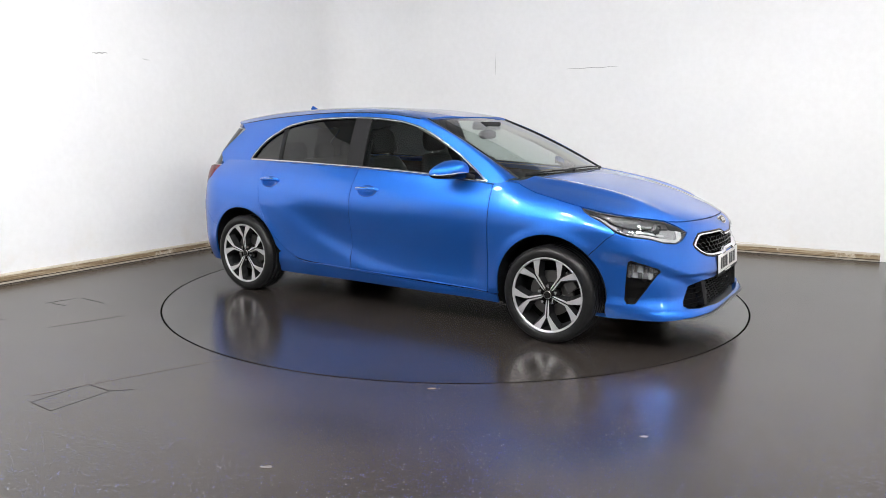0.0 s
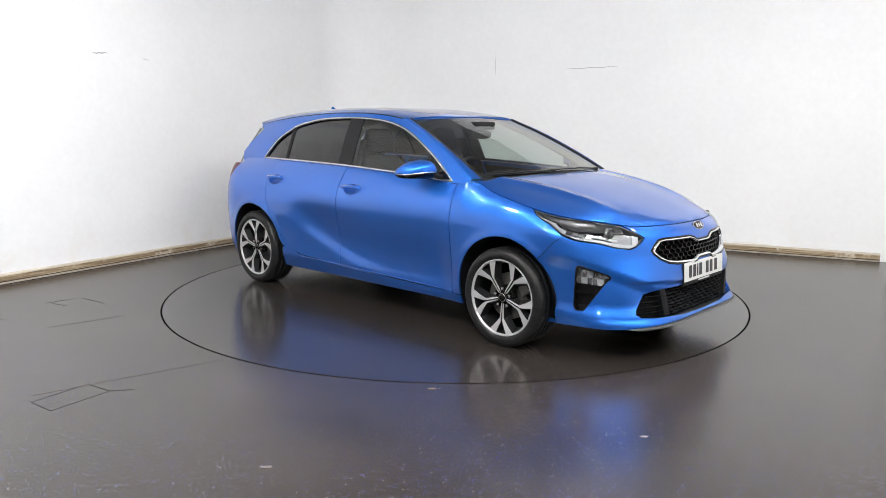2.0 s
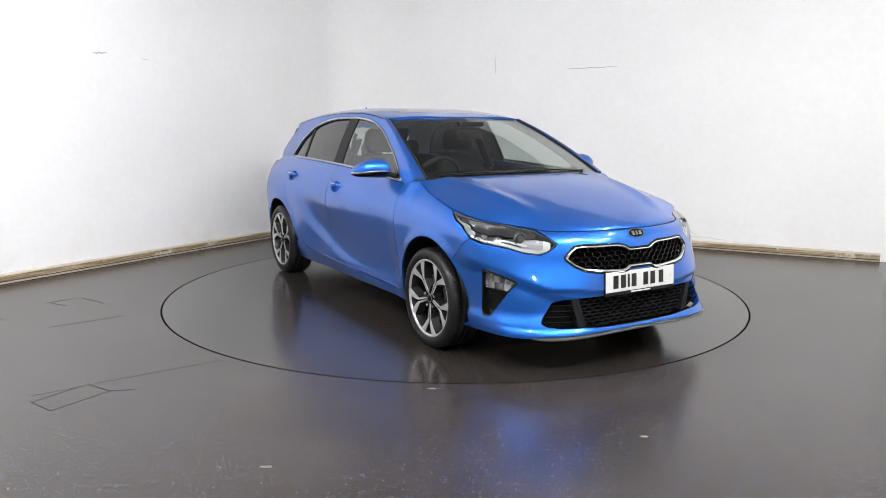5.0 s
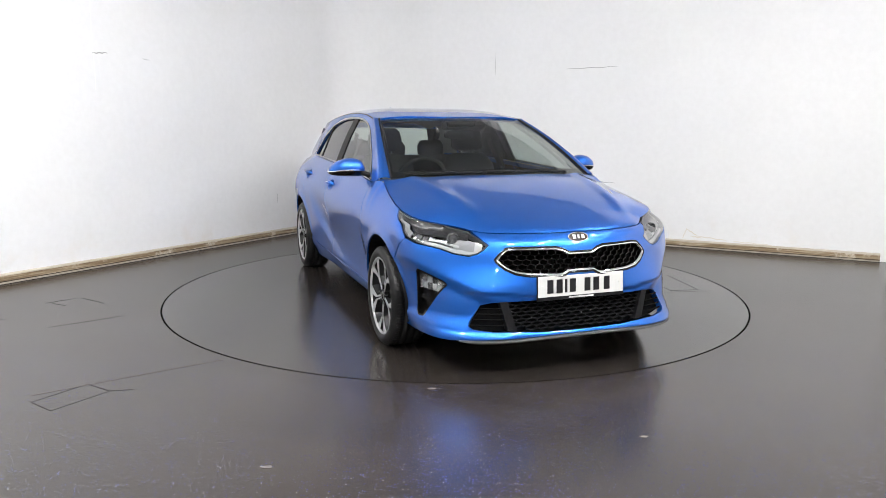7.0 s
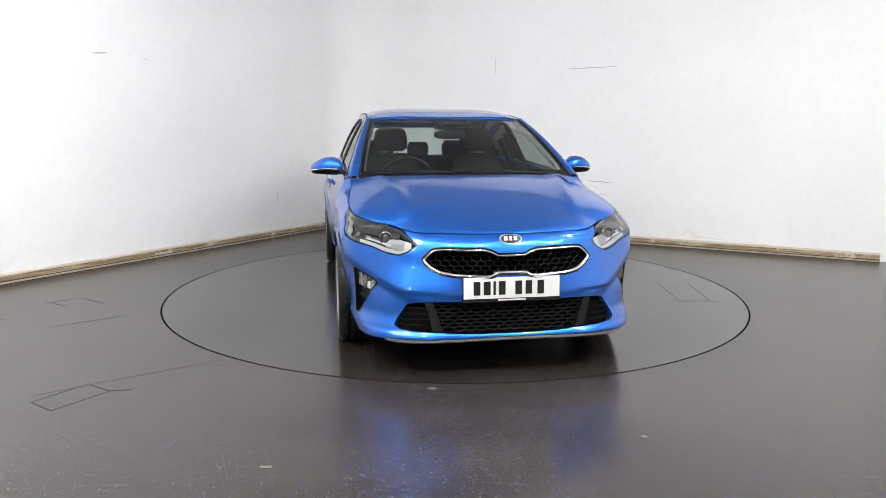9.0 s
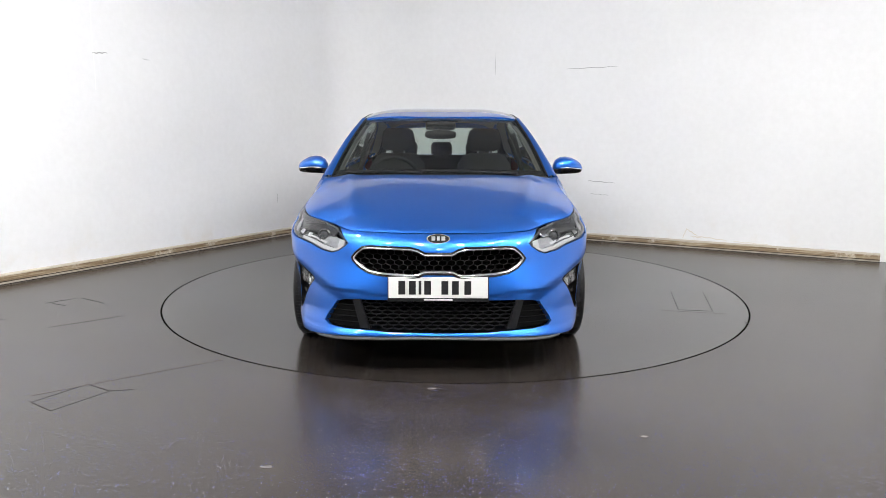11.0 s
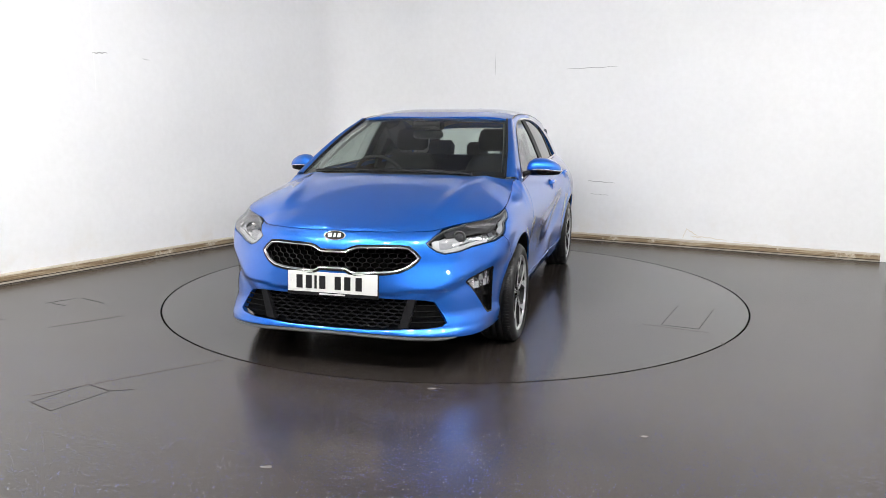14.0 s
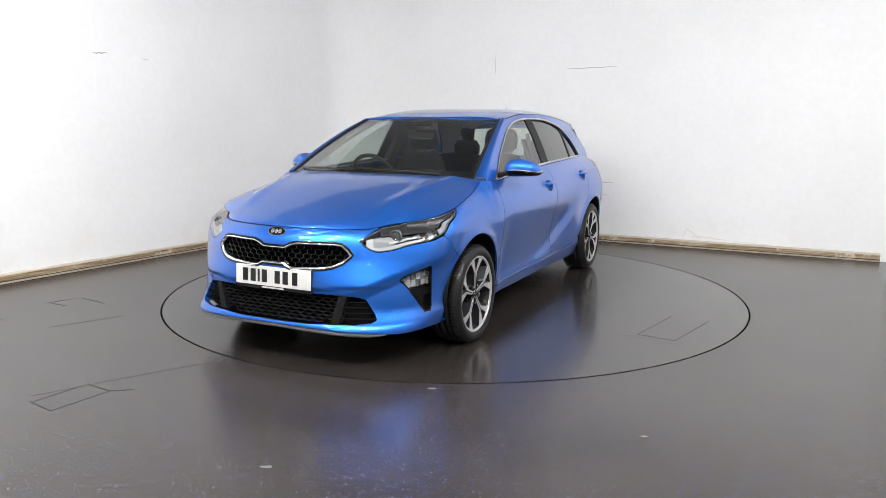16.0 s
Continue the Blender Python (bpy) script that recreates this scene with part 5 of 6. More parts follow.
        for k in range(6):
            rib = sub_poly(lampz, w0 + (w1 - w0) * (k + 0.12) / 6, w0 + (w1 - w0) * (k + 0.88) / 6)
            zm = (min(q[1] for q in rib) + max(q[1] for q in rib)) / 2
            for h, piece in enumerate((sub_poly(rib, zm + 0.001, 2.0, 1), sub_poly(rib, 0.0, zm - 0.001, 1))):
                panel("fog_facet", [piece], lift_skin, (FOGWHITE, CHROME, LENSGREY)[(k + 2 * h) % 3], fg, mirror=s, step=0.02, depth=0.008, gap=0.0, sink=0.011 + 0.006 * ((k + h) % 2))
        fin = clip_half(clip_half(FOG, lambda p: p[1] - 0.392), lambda p: 0.412 - p[1])
        panel("pocket_fin", [fin], lift_skin, BLACK, fg, mirror=s, step=0.02, depth=0.02, gap=0.0, sink=0.012)


# ---- grilles ----
def honeycomb(name, outline, cw, ch, sink, r, material, parent, label):
    o = np.array(outline)
    bm = bmesh.new()
    rows = int((o[:, 1].max() - o[:, 1].min()) / (ch * 0.75)) + 2
    cols = int(o[:, 0].max() / cw) + 2
    full = outline + [(-y, z) for y, z in reversed(outline) if y > 1e-4]
    done = set()
    for i in range(-1, rows):
        for j in range(-cols, cols + 1):
            cy, cz = (j + 0.5 * (i % 2)) * cw, o[:, 1].min() + i * ch * 0.75
            pts = [(cy + cw * a, cz + ch * b) for a, b in ((0, 0.5), (0.5, 0.25), (0.5, -0.25), (0, -0.5), (-0.5, -0.25), (-0.5, 0.25))]
            for a, b in zip(pts, pts[1:] + pts[:1]):
                key = tuple(sorted((tuple(round(q, 4) for q in a), tuple(round(q, 4) for q in b))))
                if key in done:
                    continue
                done.add(key)
                if not inside(np.array([a, b]), [full]).all():
                    continue
                ps = []
                for y, z in (a, b):
                    ps.append(Vector((float(nose_x(y, z)) - sink, y, z)))
                d = (ps[1] - ps[0]).normalized()
                u = d.cross(Vector((1, 0, 0))).normalized()
                f = Vector((1, 0, 0))
                vs = [bm.verts.new(p + u * r * k + f * h) for p in ps for k, h in ((-1, -0.02), (-1, 0), (1, 0), (1, -0.02))]
                for k in range(3):
                    bm.faces.new((vs[k], vs[k + 1], vs[5 + k], vs[4 + k]))
    return part(name, bm, material, parent, label)


def tip_band(name, half, off0, off1, sink0, sink1, material, parent, label):
    # a rounded frame that lines an opening in the nose
    line = half + [(-y, z) for y, z in reversed(half) if y > 1e-4]
    line = resample(line, 0.02)
    a, m, b = shrink(line, off0), shrink(line, (off0 + off1) / 2), shrink(line, off1)
    bm = bmesh.new()
    rows = []
    for ps, s in ((a, sink0), (m, sink0 - 0.006), (b, sink1), (b, sink1 + 0.03)):
        rows.append([bm.verts.new((float(nose_x(y, z)) - s, y, z)) for y, z in ps])
    n = len(a)
    for p, q in zip(rows, rows[1:]):
        for k in range(n):
            bm.faces.new((p[k], p[(k + 1) % n], q[(k + 1) % n], q[k]))
    bmesh.ops.recalc_face_normals(bm, faces=bm.faces)
    return part(name, bm, material, parent, label, smooth=True)


def nose_plate(name, half, sink, material, parent, grow=0.0, label=""):
    line = shrink(resample(half + [(-y, z) for y, z in reversed(half) if y > 1e-4], 0.03), -grow)
    v, f, _ = cdt([line])
    bm = bmesh.new()
    vs = [bm.verts.new((float(nose_x(y, z)) - sink, y, z)) for y, z in v]
    for t in f:
        bm.faces.new([vs[i] for i in t])
    bmesh.ops.recalc_face_normals(bm, faces=bm.faces)
    return part(name, bm, material, parent, label)


def build_nose():
    g = new("grille")
    g.parent = car
    tagged(g, "black honeycomb grille in a chrome frame")
    # near-black sheet stands in for the shaded depth behind the mesh
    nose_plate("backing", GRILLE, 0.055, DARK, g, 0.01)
    honeycomb("mesh", GRILLE, 0.046, 0.033, 0.020, 0.0022, BLACK, g, "gloss black honeycomb mesh")
    tip_band("black_frame", GRILLE, -0.006, 0.004, -0.001, 0.002, BLACK, g, "gloss black outer frame")
    tip_band("chrome_frame", GRILLE, 0.003, 0.016, -0.002, 0.010, CHROME, g, "bright chrome frame")
    k = new("lower_intake")
    k.parent = car
    tagged(k, "black mesh lower bumper intake")
    # the intake's shaded depth, again as a near-black sheet
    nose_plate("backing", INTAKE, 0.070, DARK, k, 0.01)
    honeycomb("mesh", [(min(y, 0.43 if z > 0.3 else 0.40), z) for y, z in INTAKE], 0.060, 0.026, 0.038, 0.0022, SATIN, k, "black plastic honeycomb mesh")
    for s in (1, -1):
        bm = bmesh.new()
        a = [(0.415, 0.412), (0.455, 0.410), (0.415, 0.258), (0.365, 0.256)]
        vs = [bm.verts.new((float(nose_x(y, z)) - d, s * y, z)) for d in (0.018, 0.06) for y, z in a]
        for f in ((0, 1, 2, 3), (0, 4, 5, 1), (1, 5, 6, 2), (2, 6, 7, 3), (3, 7, 4, 0)):
            bm.faces.new([vs[i] for i in f])
        bmesh.ops.recalc_face_normals(bm, faces=bm.faces)
        part("air_fin", bm, SATIN, k, "black slanted fin")
        for z in (0.285, 0.315, 0.345, 0.375):
            y1 = 0.60 - (z - 0.285) * 0.55
            bm = bmesh.new()
            tube(bm, [(float(nose_x(y, z)) - 0.03, s * y, z) for y in np.linspace(0.44 - (0.41 - z) * 0.28, y1, 5)], 0.0045, 6)
            part("side_slat", bm, DARK, k)
    # lip under the bumper
    ys = np.linspace(-0.66, 0.66, 41)
    bm = bmesh.new()
    rows = []
    for y in ys:
        x = float(nose_x(y, 0.215))
        z = 0.222 - 0.012 * (abs(y) / 0.63) ** 2
        e = 0.35 + 0.65 * min(1.0, (0.66 - abs(y)) / 0.05)
        rows.append([bm.verts.new((x + dx, y, z + dz * e)) for dx, dz in ((-0.012, 0.004), (0.008, 0.002), (0.011, -0.006), (0.004, -0.013), (-0.09, -0.022), (-0.09, 0.0))])
    for a, b in zip(rows, rows[1:]):
        for i in range(6):
            bm.faces.new((a[i], a[(i + 1) % 6], b[(i + 1) % 6], b[i]))
    bm.faces.new(rows[0])
    bm.faces.new(rows[-1][::-1])
    bmesh.ops.recalc_face_normals(bm, faces=bm.faces)
    part("bumper_lip", bm, TRIMGREY, car, "satin silver-grey bumper lip")
    # plate with plain bars
    p = new("front_plate")
    p.parent = car
    tagged(p, "white plate with a row of black bars")
    m = pose(2.186, 0, 0.486, 0, -3.5, 0)
    bm = bmesh.new()
    box(bm, (-0.012, -0.26, -0.0555), (0.0, 0.26, 0.0555), 0.003, m)
    part("plate_sheet", bm, WHITEPLATE, p)
    for y in (-0.19, -0.135, -0.095, -0.055, 0.035, 0.090, 0.155):
        bm = bmesh.new()
        w = 0.007 if abs(y + 0.095) < 0.01 else 0.018
        box(bm, (0.0005, y - w, -0.036), (0.0022, y + w, 0.036), 0, m)
        part("bar", bm, INK, p)
    for y in (-0.235, 0.235):
        bm = bmesh.new()
        cyl(bm, 0.006, 0.004, m @ pose(0.002, y, 0, 0, 90, 0), 12)
        part("plate_screw", bm, WHITEPLATE, p)
    bm = bmesh.new()
    box(bm, (-0.014, -0.265, -0.075), (-0.004, 0.265, 0.058), 0.003, m)
    part("plate_holder", bm, SATIN, p)
    bm = bmesh.new()
    box(bm, (-0.0035, -0.075, -0.068), (-0.002, 0.075, -0.060), 0, m)
    part("holder_bar", bm, WHITEPLATE, p)
    # badge
    b = new("badge")
    b.parent = car
    tagged(b, "black and chrome oval bonnet badge")
    mb = pose(2.128, 0, 0.734, 0, -32, 0)
    for name, rr, d, mt in (("badge_rim", 1.0, 0.006, CHROME), ("badge_face", 0.90, 0.0075, BLACK)):
        bm = bmesh.new()
        top = [bm.verts.new(mb @ Vector((d, 0.062 * rr * math.cos(2 * math.pi * k / 36), 0.0275 * rr * math.sin(2 * math.pi * k / 36)))) for k in range(36)]
        low = [bm.verts.new(mb @ Vector((-0.012, 0.062 * rr * math.cos(2 * math.pi * k / 36), 0.0275 * rr * math.sin(2 * math.pi * k / 36)))) for k in range(36)]
        bm.faces.new(top)
        for k in range(36):
            bm.faces.new((low[k], low[(k + 1) % 36], top[(k + 1) % 36], top[k]))
        bmesh.ops.recalc_face_normals(bm, faces=bm.faces)
        part(name, bm, mt, b)
    for y, w in ((-0.026, 0.010), (0.0, 0.007), (0.026, 0.010)):
        bm = bmesh.new()
        box(bm, (0.007, y - w, -0.012), (0.010, y + w, 0.012), 0.001, mb)
        part("badge_bar", bm, CHROME, b)


# ---- mirrors, handles, wipers, aerial ----
def build_fittings():
    for s in (1, -1):
        mir = new("door_mirror")
        mir.parent = car
        tagged(mir, "blue door mirror with a black base and bright strip")
        # housing sections from the root outwards: centre x, y, z, half length, half height
        secs = [(0.685, 0.800, 1.022, 0.030, 0.028), (0.680, 0.815, 1.030, 0.055, 0.048), (0.672, 0.845, 1.038, 0.075, 0.060), (0.660, 0.885, 1.041, 0.084, 0.062), (0.645, 0.930, 1.038, 0.084, 0.058), (0.625, 0.975, 1.029, 0.074, 0.047), (0.605, 1.005, 1.020, 0.055, 0.034), (0.590, 1.020, 1.014, 0.030, 0.018)]
        def loops(z_lo, z_hi, grow=0.0):
            out = []
            for cx, cy, cz, a, b in secs:
                lp = ring((cx, s * cy, cz), a + grow, b + grow, 24, 2.3)
                out.append([(x, y, min(max(z, cz - b * z_lo), cz + b * z_hi)) for x, y, z in lp])
            return out
        bm = bmesh.new()
        lathe_loop(bm, loops(0.28, 1.0))
        part("shell", bm, PAINT, mir, "glossy blue mirror shell", smooth=True)
        bm = bmesh.new()
        lathe_loop(bm, loops(1.0, -0.25))
        part("base_shell", bm, BLACK, mir, "gloss black lower mirror shell", smooth=True)
        bm = bmesh.new()
        pts = []
        for cx, cy, cz, a, b in secs[2:]:
            pts.append((cx + a * 0.985, s * cy, cz - b * 0.24))
        cx, cy, cz, a, b = secs[-1]
        pts.append((cx, s * (cy + 0.006), cz - b * 0.24))
        tube(bm, pts, 0.0055, 8)
        part("indicator_strip", bm, CHROME, mir, "bright indicator strip")
        bm = bmesh.new()
        lathe_loop(bm, [ring((0.715, s * 0.755, 0.985), 0.050, 0.020, 16, 3), ring((0.705, s * 0.79, 0.995), 0.042, 0.018, 16, 3), ring((0.69, s * 0.835, 1.012), 0.045, 0.020, 16, 3)])
        part("arm", bm, SATIN, mir, "matt black mirror arm", smooth=True)
        bm = bmesh.new()
        box(bm, (0.574, s * 0.905 - 0.055, 1.004), (0.580, s * 0.905 + 0.055, 1.066), 0.002)
        part("mirror_glass", bm, CHROME, mir)
        # door handles
        for x, z in ((-0.07, 0.872), (-1.03, 0.893)):
            h = new("door_handle")
            h.parent = car
            tagged(h, "body-coloured door handle over a scooped cup")
            y = float(side_y(x, z))
            ly, lz = float(side_y(x, z + 0.02)) - float(side_y(x, z - 0.02)), 0.04
            tilt = math.degrees(math.atan2(-ly, lz))
            base = pose(x, s * y, z, s * tilt * 1.0, 0, 0)
            bm = bmesh.new()
            hole = np.array(cup_hole(x, z - 0.004))
            c3 = skin(hole[:, 0], hole[:, 1])
            mid = c3.mean(0)
            rows = []
            for f, dy in ((1.03, 0.003), (0.97, 0.006), (0.85, 0.018), (0.6, 0.026), (0.3, 0.029)):
                rows.append([bm.verts.new((mid[0] + (q[0] - mid[0]) * f, s * (q[1] - dy), mid[2] + (q[2] - mid[2]) * f)) for q in c3])
            for r0, r1 in zip(rows, rows[1:]):
                for k in range(len(r0)):
                    bm.faces.new((r0[k], r0[(k + 1) % len(r0)], r1[(k + 1) % len(r0)], r1[k]))
            bm.faces.new(rows[-1])
            bmesh.ops.recalc_face_normals(bm, faces=bm.faces)
            part("cup", bm, PAINT, h, smooth=True)
            bm = bmesh.new()
            sec = []
            for px, hh, dy, dd in ((-0.098, 0.006, 0.004, 0.003), (-0.090, 0.011, 0.012, 0.008), (-0.065, 0.0135, 0.024, 0.008), (-0.02, 0.0145, 0.032, 0.008), (0.03, 0.0145, 0.032, 0.008), (0.07, 0.013, 0.025, 0.008), (0.092, 0.011, 0.013, 0.008), (0.100, 0.006, 0.004, 0.003)):
                sec.append([tuple(base @ Vector((px, s * (dy + q[1]), q[2]))) for q in ring((0, 0, 0.004), dd, hh, 14, 2.6, (0, 1, 0), (0, 0, 1))])
            lathe_loop(bm, sec)
            part("grip", bm, PAINT, h, smooth=True)
            bm = bmesh.new()
            tube(bm, [tuple(base @ Vector((px, s * (dy + 0.009), 0.004))) for px, dy in ((-0.085, 0.014), (-0.03, 0.031), (0.03, 0.032), (0.085, 0.016))], 0.0025, 6)
            part("grip_line", bm, CHROME, h)
    # scuttle, wipers, aerial
    bm = bmesh.new()
    rows = []
    for u in np.linspace(-1, 1, 25):
        a = screen_point(1.0, u)
        rows.append([bm.verts.new(p) for p in (a, (a[0] + 0.03, a[1] * 1.01, a[2] - 0.012), (a[0] + 0.075, a[1] * 1.02, float(hood_z(a[0] + 0.06, a[1])) - 0.022), (a[0] + 0.075, a[1], 0.90))])
    for a, b in zip(rows, rows[1:]):
        for k in range(3):
            bm.faces.new((a[k], a[k + 1], b[k + 1], b[k]))
    bmesh.ops.recalc_face_normals(bm, faces=bm.faces)
    part("scuttle_panel", bm, SATIN, car, "black plastic scuttle panel")
    for y0, y1, t1 in ((0.50, -0.16, 0.975), (-0.12, -0.62, 0.965)):
        wp = new("wiper")
        wp.parent = car
        tagged(wp, "black windscreen wiper at rest")
        def on(y, t, up):
            e = screen_edge(t)[1]
            p = screen_point(t, y / e)
            return Vector((p[0] + 0.5 * up, p[1], p[2] + 0.85 * up))
        bm = bmesh.new()
        tube(bm, [on(y0, 1.02, 0.012), on(y0 * 0.6 + y1 * 0.4, 0.99, 0.016), on((y0 + y1) / 2, t1 + 0.01, 0.014)], 0.005, 8)
        part("wiper_arm", bm, SATIN, wp)
        bm = bmesh.new()
        tube(bm, [on(y0 * (1 - k) + y1 * k, 0.985 - (0.985 - t1) * k, 0.007 + 0.003 * math.sin(math.pi * k)) for k in np.linspace(0, 1, 9)], 0.0045, 6)
        part("wiper_blade", bm, SATIN, wp)
        bm = bmesh.new()
        cyl(bm, 0.012, 0.02, Matrix.Translation(on(y0, 1.02, 0.010)), 12)
        part("wiper_pivot", bm, SATIN, wp)
    bm = bmesh.new()
    secs = [(-1.245, 0.003, 0.002), (-1.27, 0.010, 0.010), (-1.30, 0.017, 0.022), (-1.335, 0.021, 0.037), (-1.352, 0.020, 0.043), (-1.365, 0.018, 0.035), (-1.375, 0.012, 0.010)]
    lathe_loop(bm, [[(x, q[0], float(roof_c(x)) - 0.004 + 1.35 * max(q[2], 0)) for q in [(r[0], 0, r[2]) for r in ring((0, 0, 0), a, b, 16, 1.7)]] for x, a, b in secs])
    part("roof_aerial", bm, PAINT, car, "blue shark-fin roof aerial", smooth=True)
    for s in (1, -1):
        crest = [(float(x), 0.254 + 0.034 * float(np.clip((0.9 - x) / 1.7, 0, 1)) + 0.004) for x in np.linspace(0.875, -0.72, 40)]
        strip_on("sill_edge", wx(crest), lift_skin, 0.009, 0.0035, PAINT, car, s)
        # dark joint along the roof edge
        bm = bmesh.new()
        tube(bm, [(float(x), s * (float(glass_y(x, roof_r(x))) - 0.006), float(roof_r(x)) + 0.002) for x in np.linspace(-1.60, 0.20, 40)], 0.005, 6)
        part("roof_joint", bm, SATIN, car)
    # tail: plate, handle strip, lower trim
    bm = bmesh.new()
    box(bm, (-2.115, -0.26, 0.50), (-2.10, 0.26, 0.61), 0.004)
    part("rear_plate", bm, WHITEPLATE, car)
    bm = bmesh.new()
    box(bm, (-2.108, -0.35, 0.735), (-2.07, 0.35, 0.765), 0.006)
    part("tailgate_strip", bm, CHROME, car)
    bm = bmesh.new()
    box(bm, (-2.112, -0.52, 0.215), (-2.03, 0.52, 0.33), 0.02)
    part("rear_diffuser", bm, SATIN, car)


# ---- cabin ----
def seat_shape(parent, x, y, rear=False):
    st = new("front_seat" if not rear else "rear_seat")
    st.parent = parent
    w = 0.25
    bm = bmesh.new()
    lathe_loop(bm, [[(x + q[0], y + q[1], z) for q in ring((0, 0, 0), 0.24, w, 20, 4, (1, 0, 0), (0, 1, 0))] for z in (0.36, 0.50, 0.545)])
    part("seat_cushion", bm, CLOTH, st, smooth=True)
    bm = bmesh.new()
    secs = [(-0.20, 0.50, 0.08, 0.24), (-0.24, 0.66, 0.085, 0.255), (-0.29, 0.85, 0.075, 0.25), (-0.33, 1.00, 0.062, 0.22), (-0.35, 1.07, 0.045, 0.17), (-0.355, 1.085, 0.02, 0.12)]
    lathe_loop(bm, [[(x + dx + q[0], y + q[1], z) for q in ring((0, 0, 0), a, b, 24, 3.2, (1, 0, 0), (0, 1, 0))] for dx, z, a, b in secs])
    part("seat_back", bm, CLOTH, st, smooth=True)
    bm = bmesh.new()
    secs = [(-0.36, 1.105, 0.035, 0.10), (-0.362, 1.13, 0.052, 0.135), (-0.37, 1.20, 0.055, 0.14), (-0.375, 1.265, 0.045, 0.125), (-0.375, 1.29, 0.02, 0.09)]
    lathe_loop(bm, [[(x + dx + q[0], y + q[1], z) for q in ring((0, 0, 0), a, b, 24, 2.8, (1, 0, 0), (0, 1, 0))] for dx, z, a, b in secs])
    part("head_rest", bm, CLOTH, st, smooth=True)
    for dy in (-0.05, 0.05):
        bm = bmesh.new()
        cyl(bm, 0.006, 0.09, pose(x - 0.355, y + dy, 1.09), 8)
        part("head_rest_post", bm, CHROME, st)


def build_cabin():
    for y in (0.36, -0.36):
        seat_shape(car, 0.05, y)
    rs = new("rear_bench")
    rs.parent = car
    bm = bmesh.new()
    box(bm, (-1.05, -0.62, 0.34), (-0.60, 0.62, 0.56), 0.05)
    part("bench_cushion", bm, CLOTH, rs)
    bm = bmesh.new()
    box(bm, (-0.07, -0.63, 0.0), (0.07, 0.63, 0.56), 0.05, pose(-1.03, 0, 0.50, 0, -20, 0))
    part("bench_back", bm, CLOTH, rs)
    for y in (-0.36, 0.0, 0.36):
        bm = bmesh.new()
        k = 0.6 if y == 0 else 1.0
        secs = [(1.02, 0.03, 0.08), (1.04, 0.05, 0.125), (1.10 + 0.02 * k, 0.052, 0.13), (1.13 + 0.04 * k, 0.03, 0.10)]
        lathe_loop(bm, [[(-1.235 + q[0], y + q[1], z) for q in ring((0, 0, 0), a, b * (0.8 if y == 0 else 1), 20, 3, (1, 0, 0), (0, 1, 0))] for z, a, b in secs])
        part("bench_head_rest", bm, CLOTH, rs, smooth=True)
    # dashboard
    db = new("dashboard")
    db.parent = car
    bm = bmesh.new()
    prof = [(0.98, 0.93), (0.90, 0.955), (0.72, 0.945), (0.62, 0.915), (0.585, 0.86), (0.60, 0.76), (0.68, 0.62), (0.98, 0.55)]
    rows = []
    for y in np.linspace(-0.70, 0.70, 21):
        lift = 0.035 * math.exp(-((y + 0.36) / 0.17) ** 2)
        rows.append([bm.verts.new((x, y, z + (lift if z > 0.9 else 0))) for x, z in prof])
    for a, b in zip(rows, rows[1:]):
        for k in range(len(prof)):
            bm.faces.new((a[k], a[(k + 1) % len(prof)], b[(k + 1) % len(prof)], b[k]))
    bm.faces.new(rows[0])
    bm.faces.new(rows[-1][::-1])
    bmesh.ops.recalc_face_normals(bm, faces=bm.faces)
    part("dash_top", bm, SATIN, db, smooth=False)
    bm = bmesh.new()
    box(bm, (0.60, -0.12, 0.90), (0.625, 0.14, 0.995), 0.006)
    part("centre_display", bm, SATIN, db)
    bm = bmesh.new()
    box(bm, (-0.25, -0.10, 0.30), (0.66, 0.10, 0.60), 0.03)
    part("centre_console", bm, SATIN, car)
    # steering wheel, right-hand drive
    sw = new("steering_wheel")
    sw.parent = car
    m = pose(0.53, -0.34, 0.925, 0, -65, 0)
    bm = bmesh.new()
    tube(bm, [tuple(m @ Vector((0.185 * math.cos(2 * math.pi * k / 40), 0.185 * math.sin(2 * math.pi * k / 40), 0))) for k in range(40)], 0.015, 10, close=True)
    part("steering_rim", bm, SATIN, sw, smooth=True)
    bm = bmesh.new()
    lathe_loop(bm, [[tuple(m @ Vector(q)) for q in ring((0, 0, z), 0.075, 0.085, 20, 2.6, (1, 0, 0), (0, 1, 0))] for z in (-0.03, 0.0, 0.02)])
    part("steering_boss", bm, SATIN, sw)
    for a in (90, -90, 180):
        bm = bmesh.new()
        box(bm, (0.06, -0.02, -0.012), (0.185, 0.02, 0.004), 0.004, m @ pose(0, 0, 0, 0, 0, a))
        part("steering_spoke", bm, TRIMGREY, sw)
    # headliner, rear-view mirror, sensor box
    n = 20
    bm = bmesh.new()
    g = [[bm.verts.new((x, u * (float(glass_y(x, roof_r(x))) - 0.05), float(roof_z(x, u * 0.55)) - 0.045)) for u in np.linspace(-1, 1, 13)] for x in np.linspace(0.24, -1.70, n)]
    for a, b in zip(g, g[1:]):
        for k in range(12):
            bm.faces.new((a[k], a[k + 1], b[k + 1], b[k]))
    part("headliner", bm, HEADLINER, car, "pale grey cloth headliner", smooth=True)
    bm = bmesh.new()
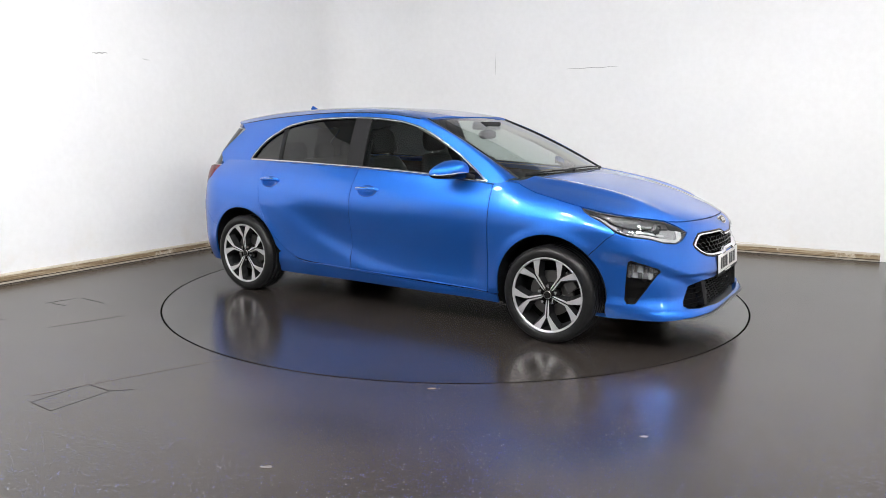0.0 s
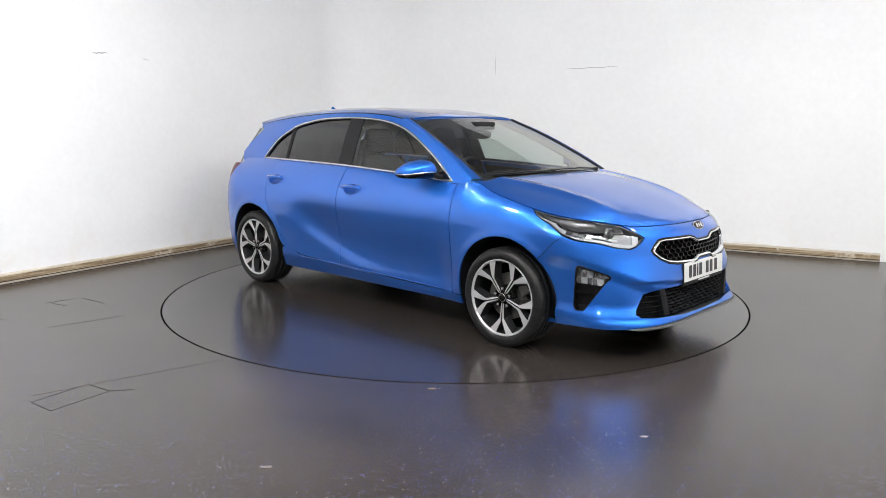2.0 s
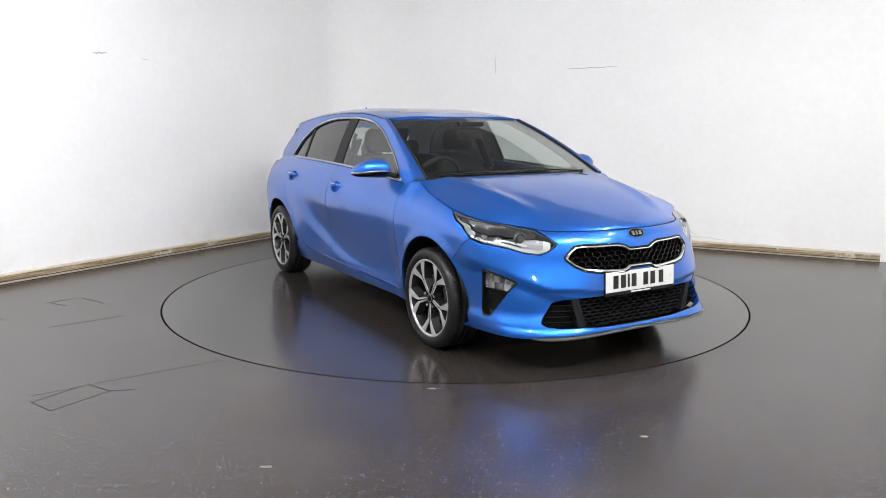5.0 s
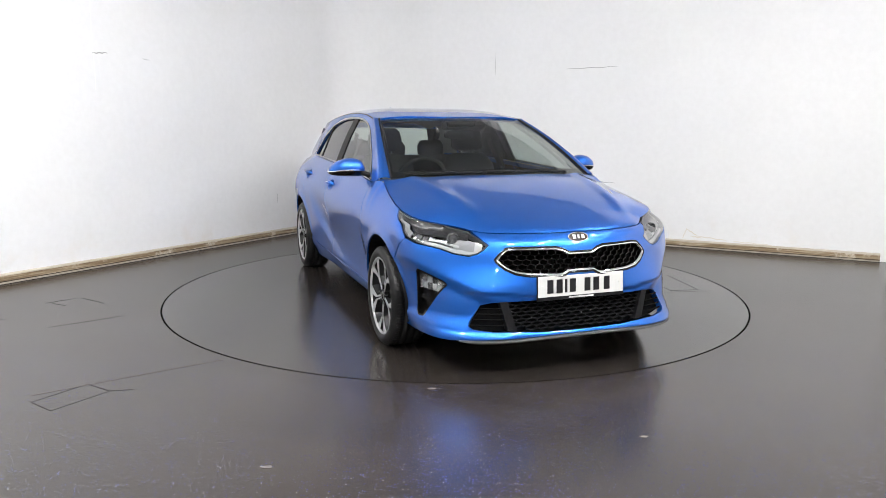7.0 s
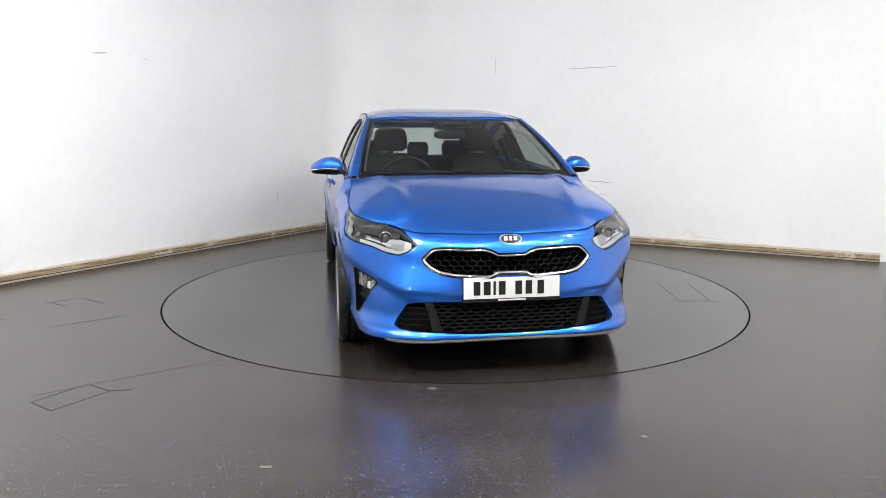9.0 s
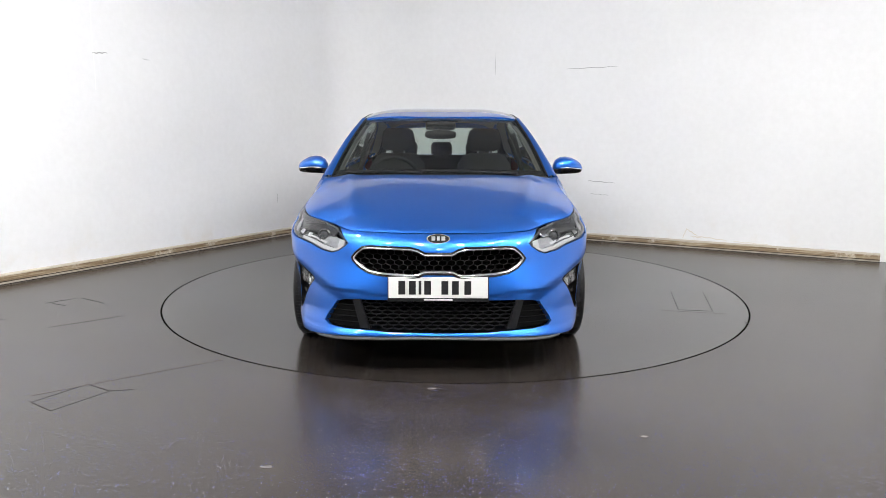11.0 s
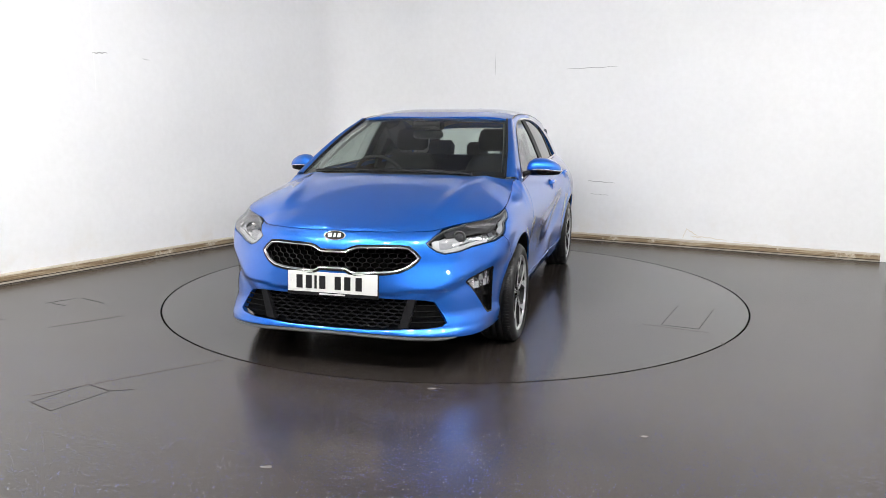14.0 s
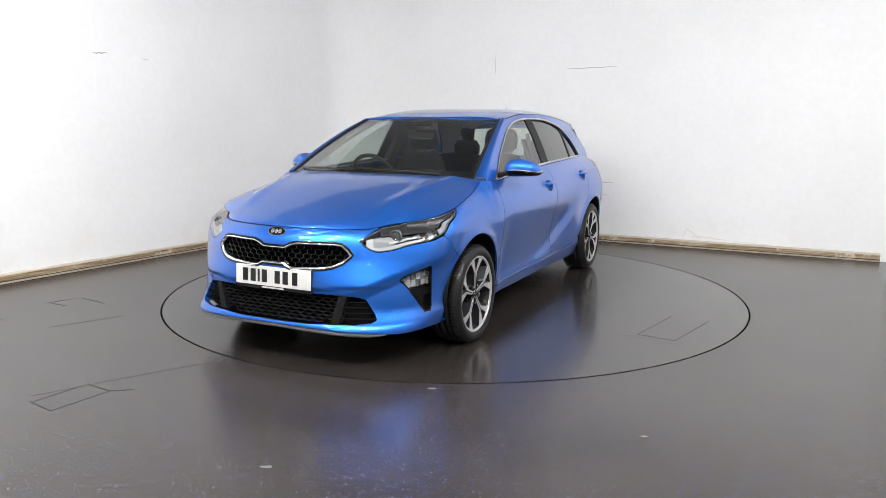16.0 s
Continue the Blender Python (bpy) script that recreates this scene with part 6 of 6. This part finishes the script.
    lathe_loop(bm, [ring((x, 0.0, 1.25), a, b, 24, 3, (0, 1, 0), (0, 0, 1)) for x, a, b in ((0.385, 0.10, 0.022), (0.40, 0.118, 0.034), (0.42, 0.105, 0.028))])
    part("rear_view_mirror", bm, SATIN, car, smooth=True)
    bm = bmesh.new()
    box(bm, (0.33, -0.11, 1.285), (0.46, 0.11, 1.345), 0.016)
    part("sensor_box", bm, SATIN, car)
    for s in (1, -1):
        # inner door card, inner pillars
        pts = [np.array(screen_edge(t)) for t in np.linspace(0.0, 0.97, 8)]
        a = [(p[0] - 0.03, p[1] - 0.035, p[2] - 0.022) for p in pts]
        b = [(p[0] - 0.10, p[1] + 0.020, p[2] - 0.05) for p in pts]
        strip_loft("inner_pillar_trim", a, b, (-0.01, -0.02, 0), HEADLINER, car, s, 4, "pale grey inner pillar trim")
        bm = bmesh.new()
        box(bm, (-0.05, -0.012, 0.0), (0.05, 0.012, 0.27), 0.01, pose(-0.27, s * 0.675, 0.96, s * 24, -6, 0))
        part("inner_door_pillar", bm, SATIN, car)
        bm = bmesh.new()
        tube(bm, [(-0.27, s * 0.60, 1.25), (-0.262, s * 0.66, 1.05), (-0.25, s * 0.70, 0.70)], 0.018, 6, 0.2)
        part("seat_belt", bm, SATIN, car)
        bm = bmesh.new()
        box(bm, (-1.75, s * 0.64 - 0.02, 0.55), (-1.10, s * 0.64 + 0.02, 1.02), 0.02)
        part("boot_side_trim", bm, SATIN, car)
    bm = bmesh.new()
    box(bm, (-1.85, -0.60, 0.955), (-1.22, 0.60, 0.975), 0.006)
    part("parcel_shelf", bm, SATIN, car)


build_wheels()
build_underside()
build_lamps()
build_nose()
build_fittings()
build_cabin()


# ---- the turn ----
def motions():
    rows = [(float(t), -32.05 - 5.2 * t) for t in range(17)]
    walk(turntable, [(t, pose(0, 0, 0, 0, 0, a)) for t, a in rows])
    walk(car, [(t, pose(0, 0, 0, 0, 0, a) @ pose(-0.043, -0.110, 0.001)) for t, a in rows])


motions()
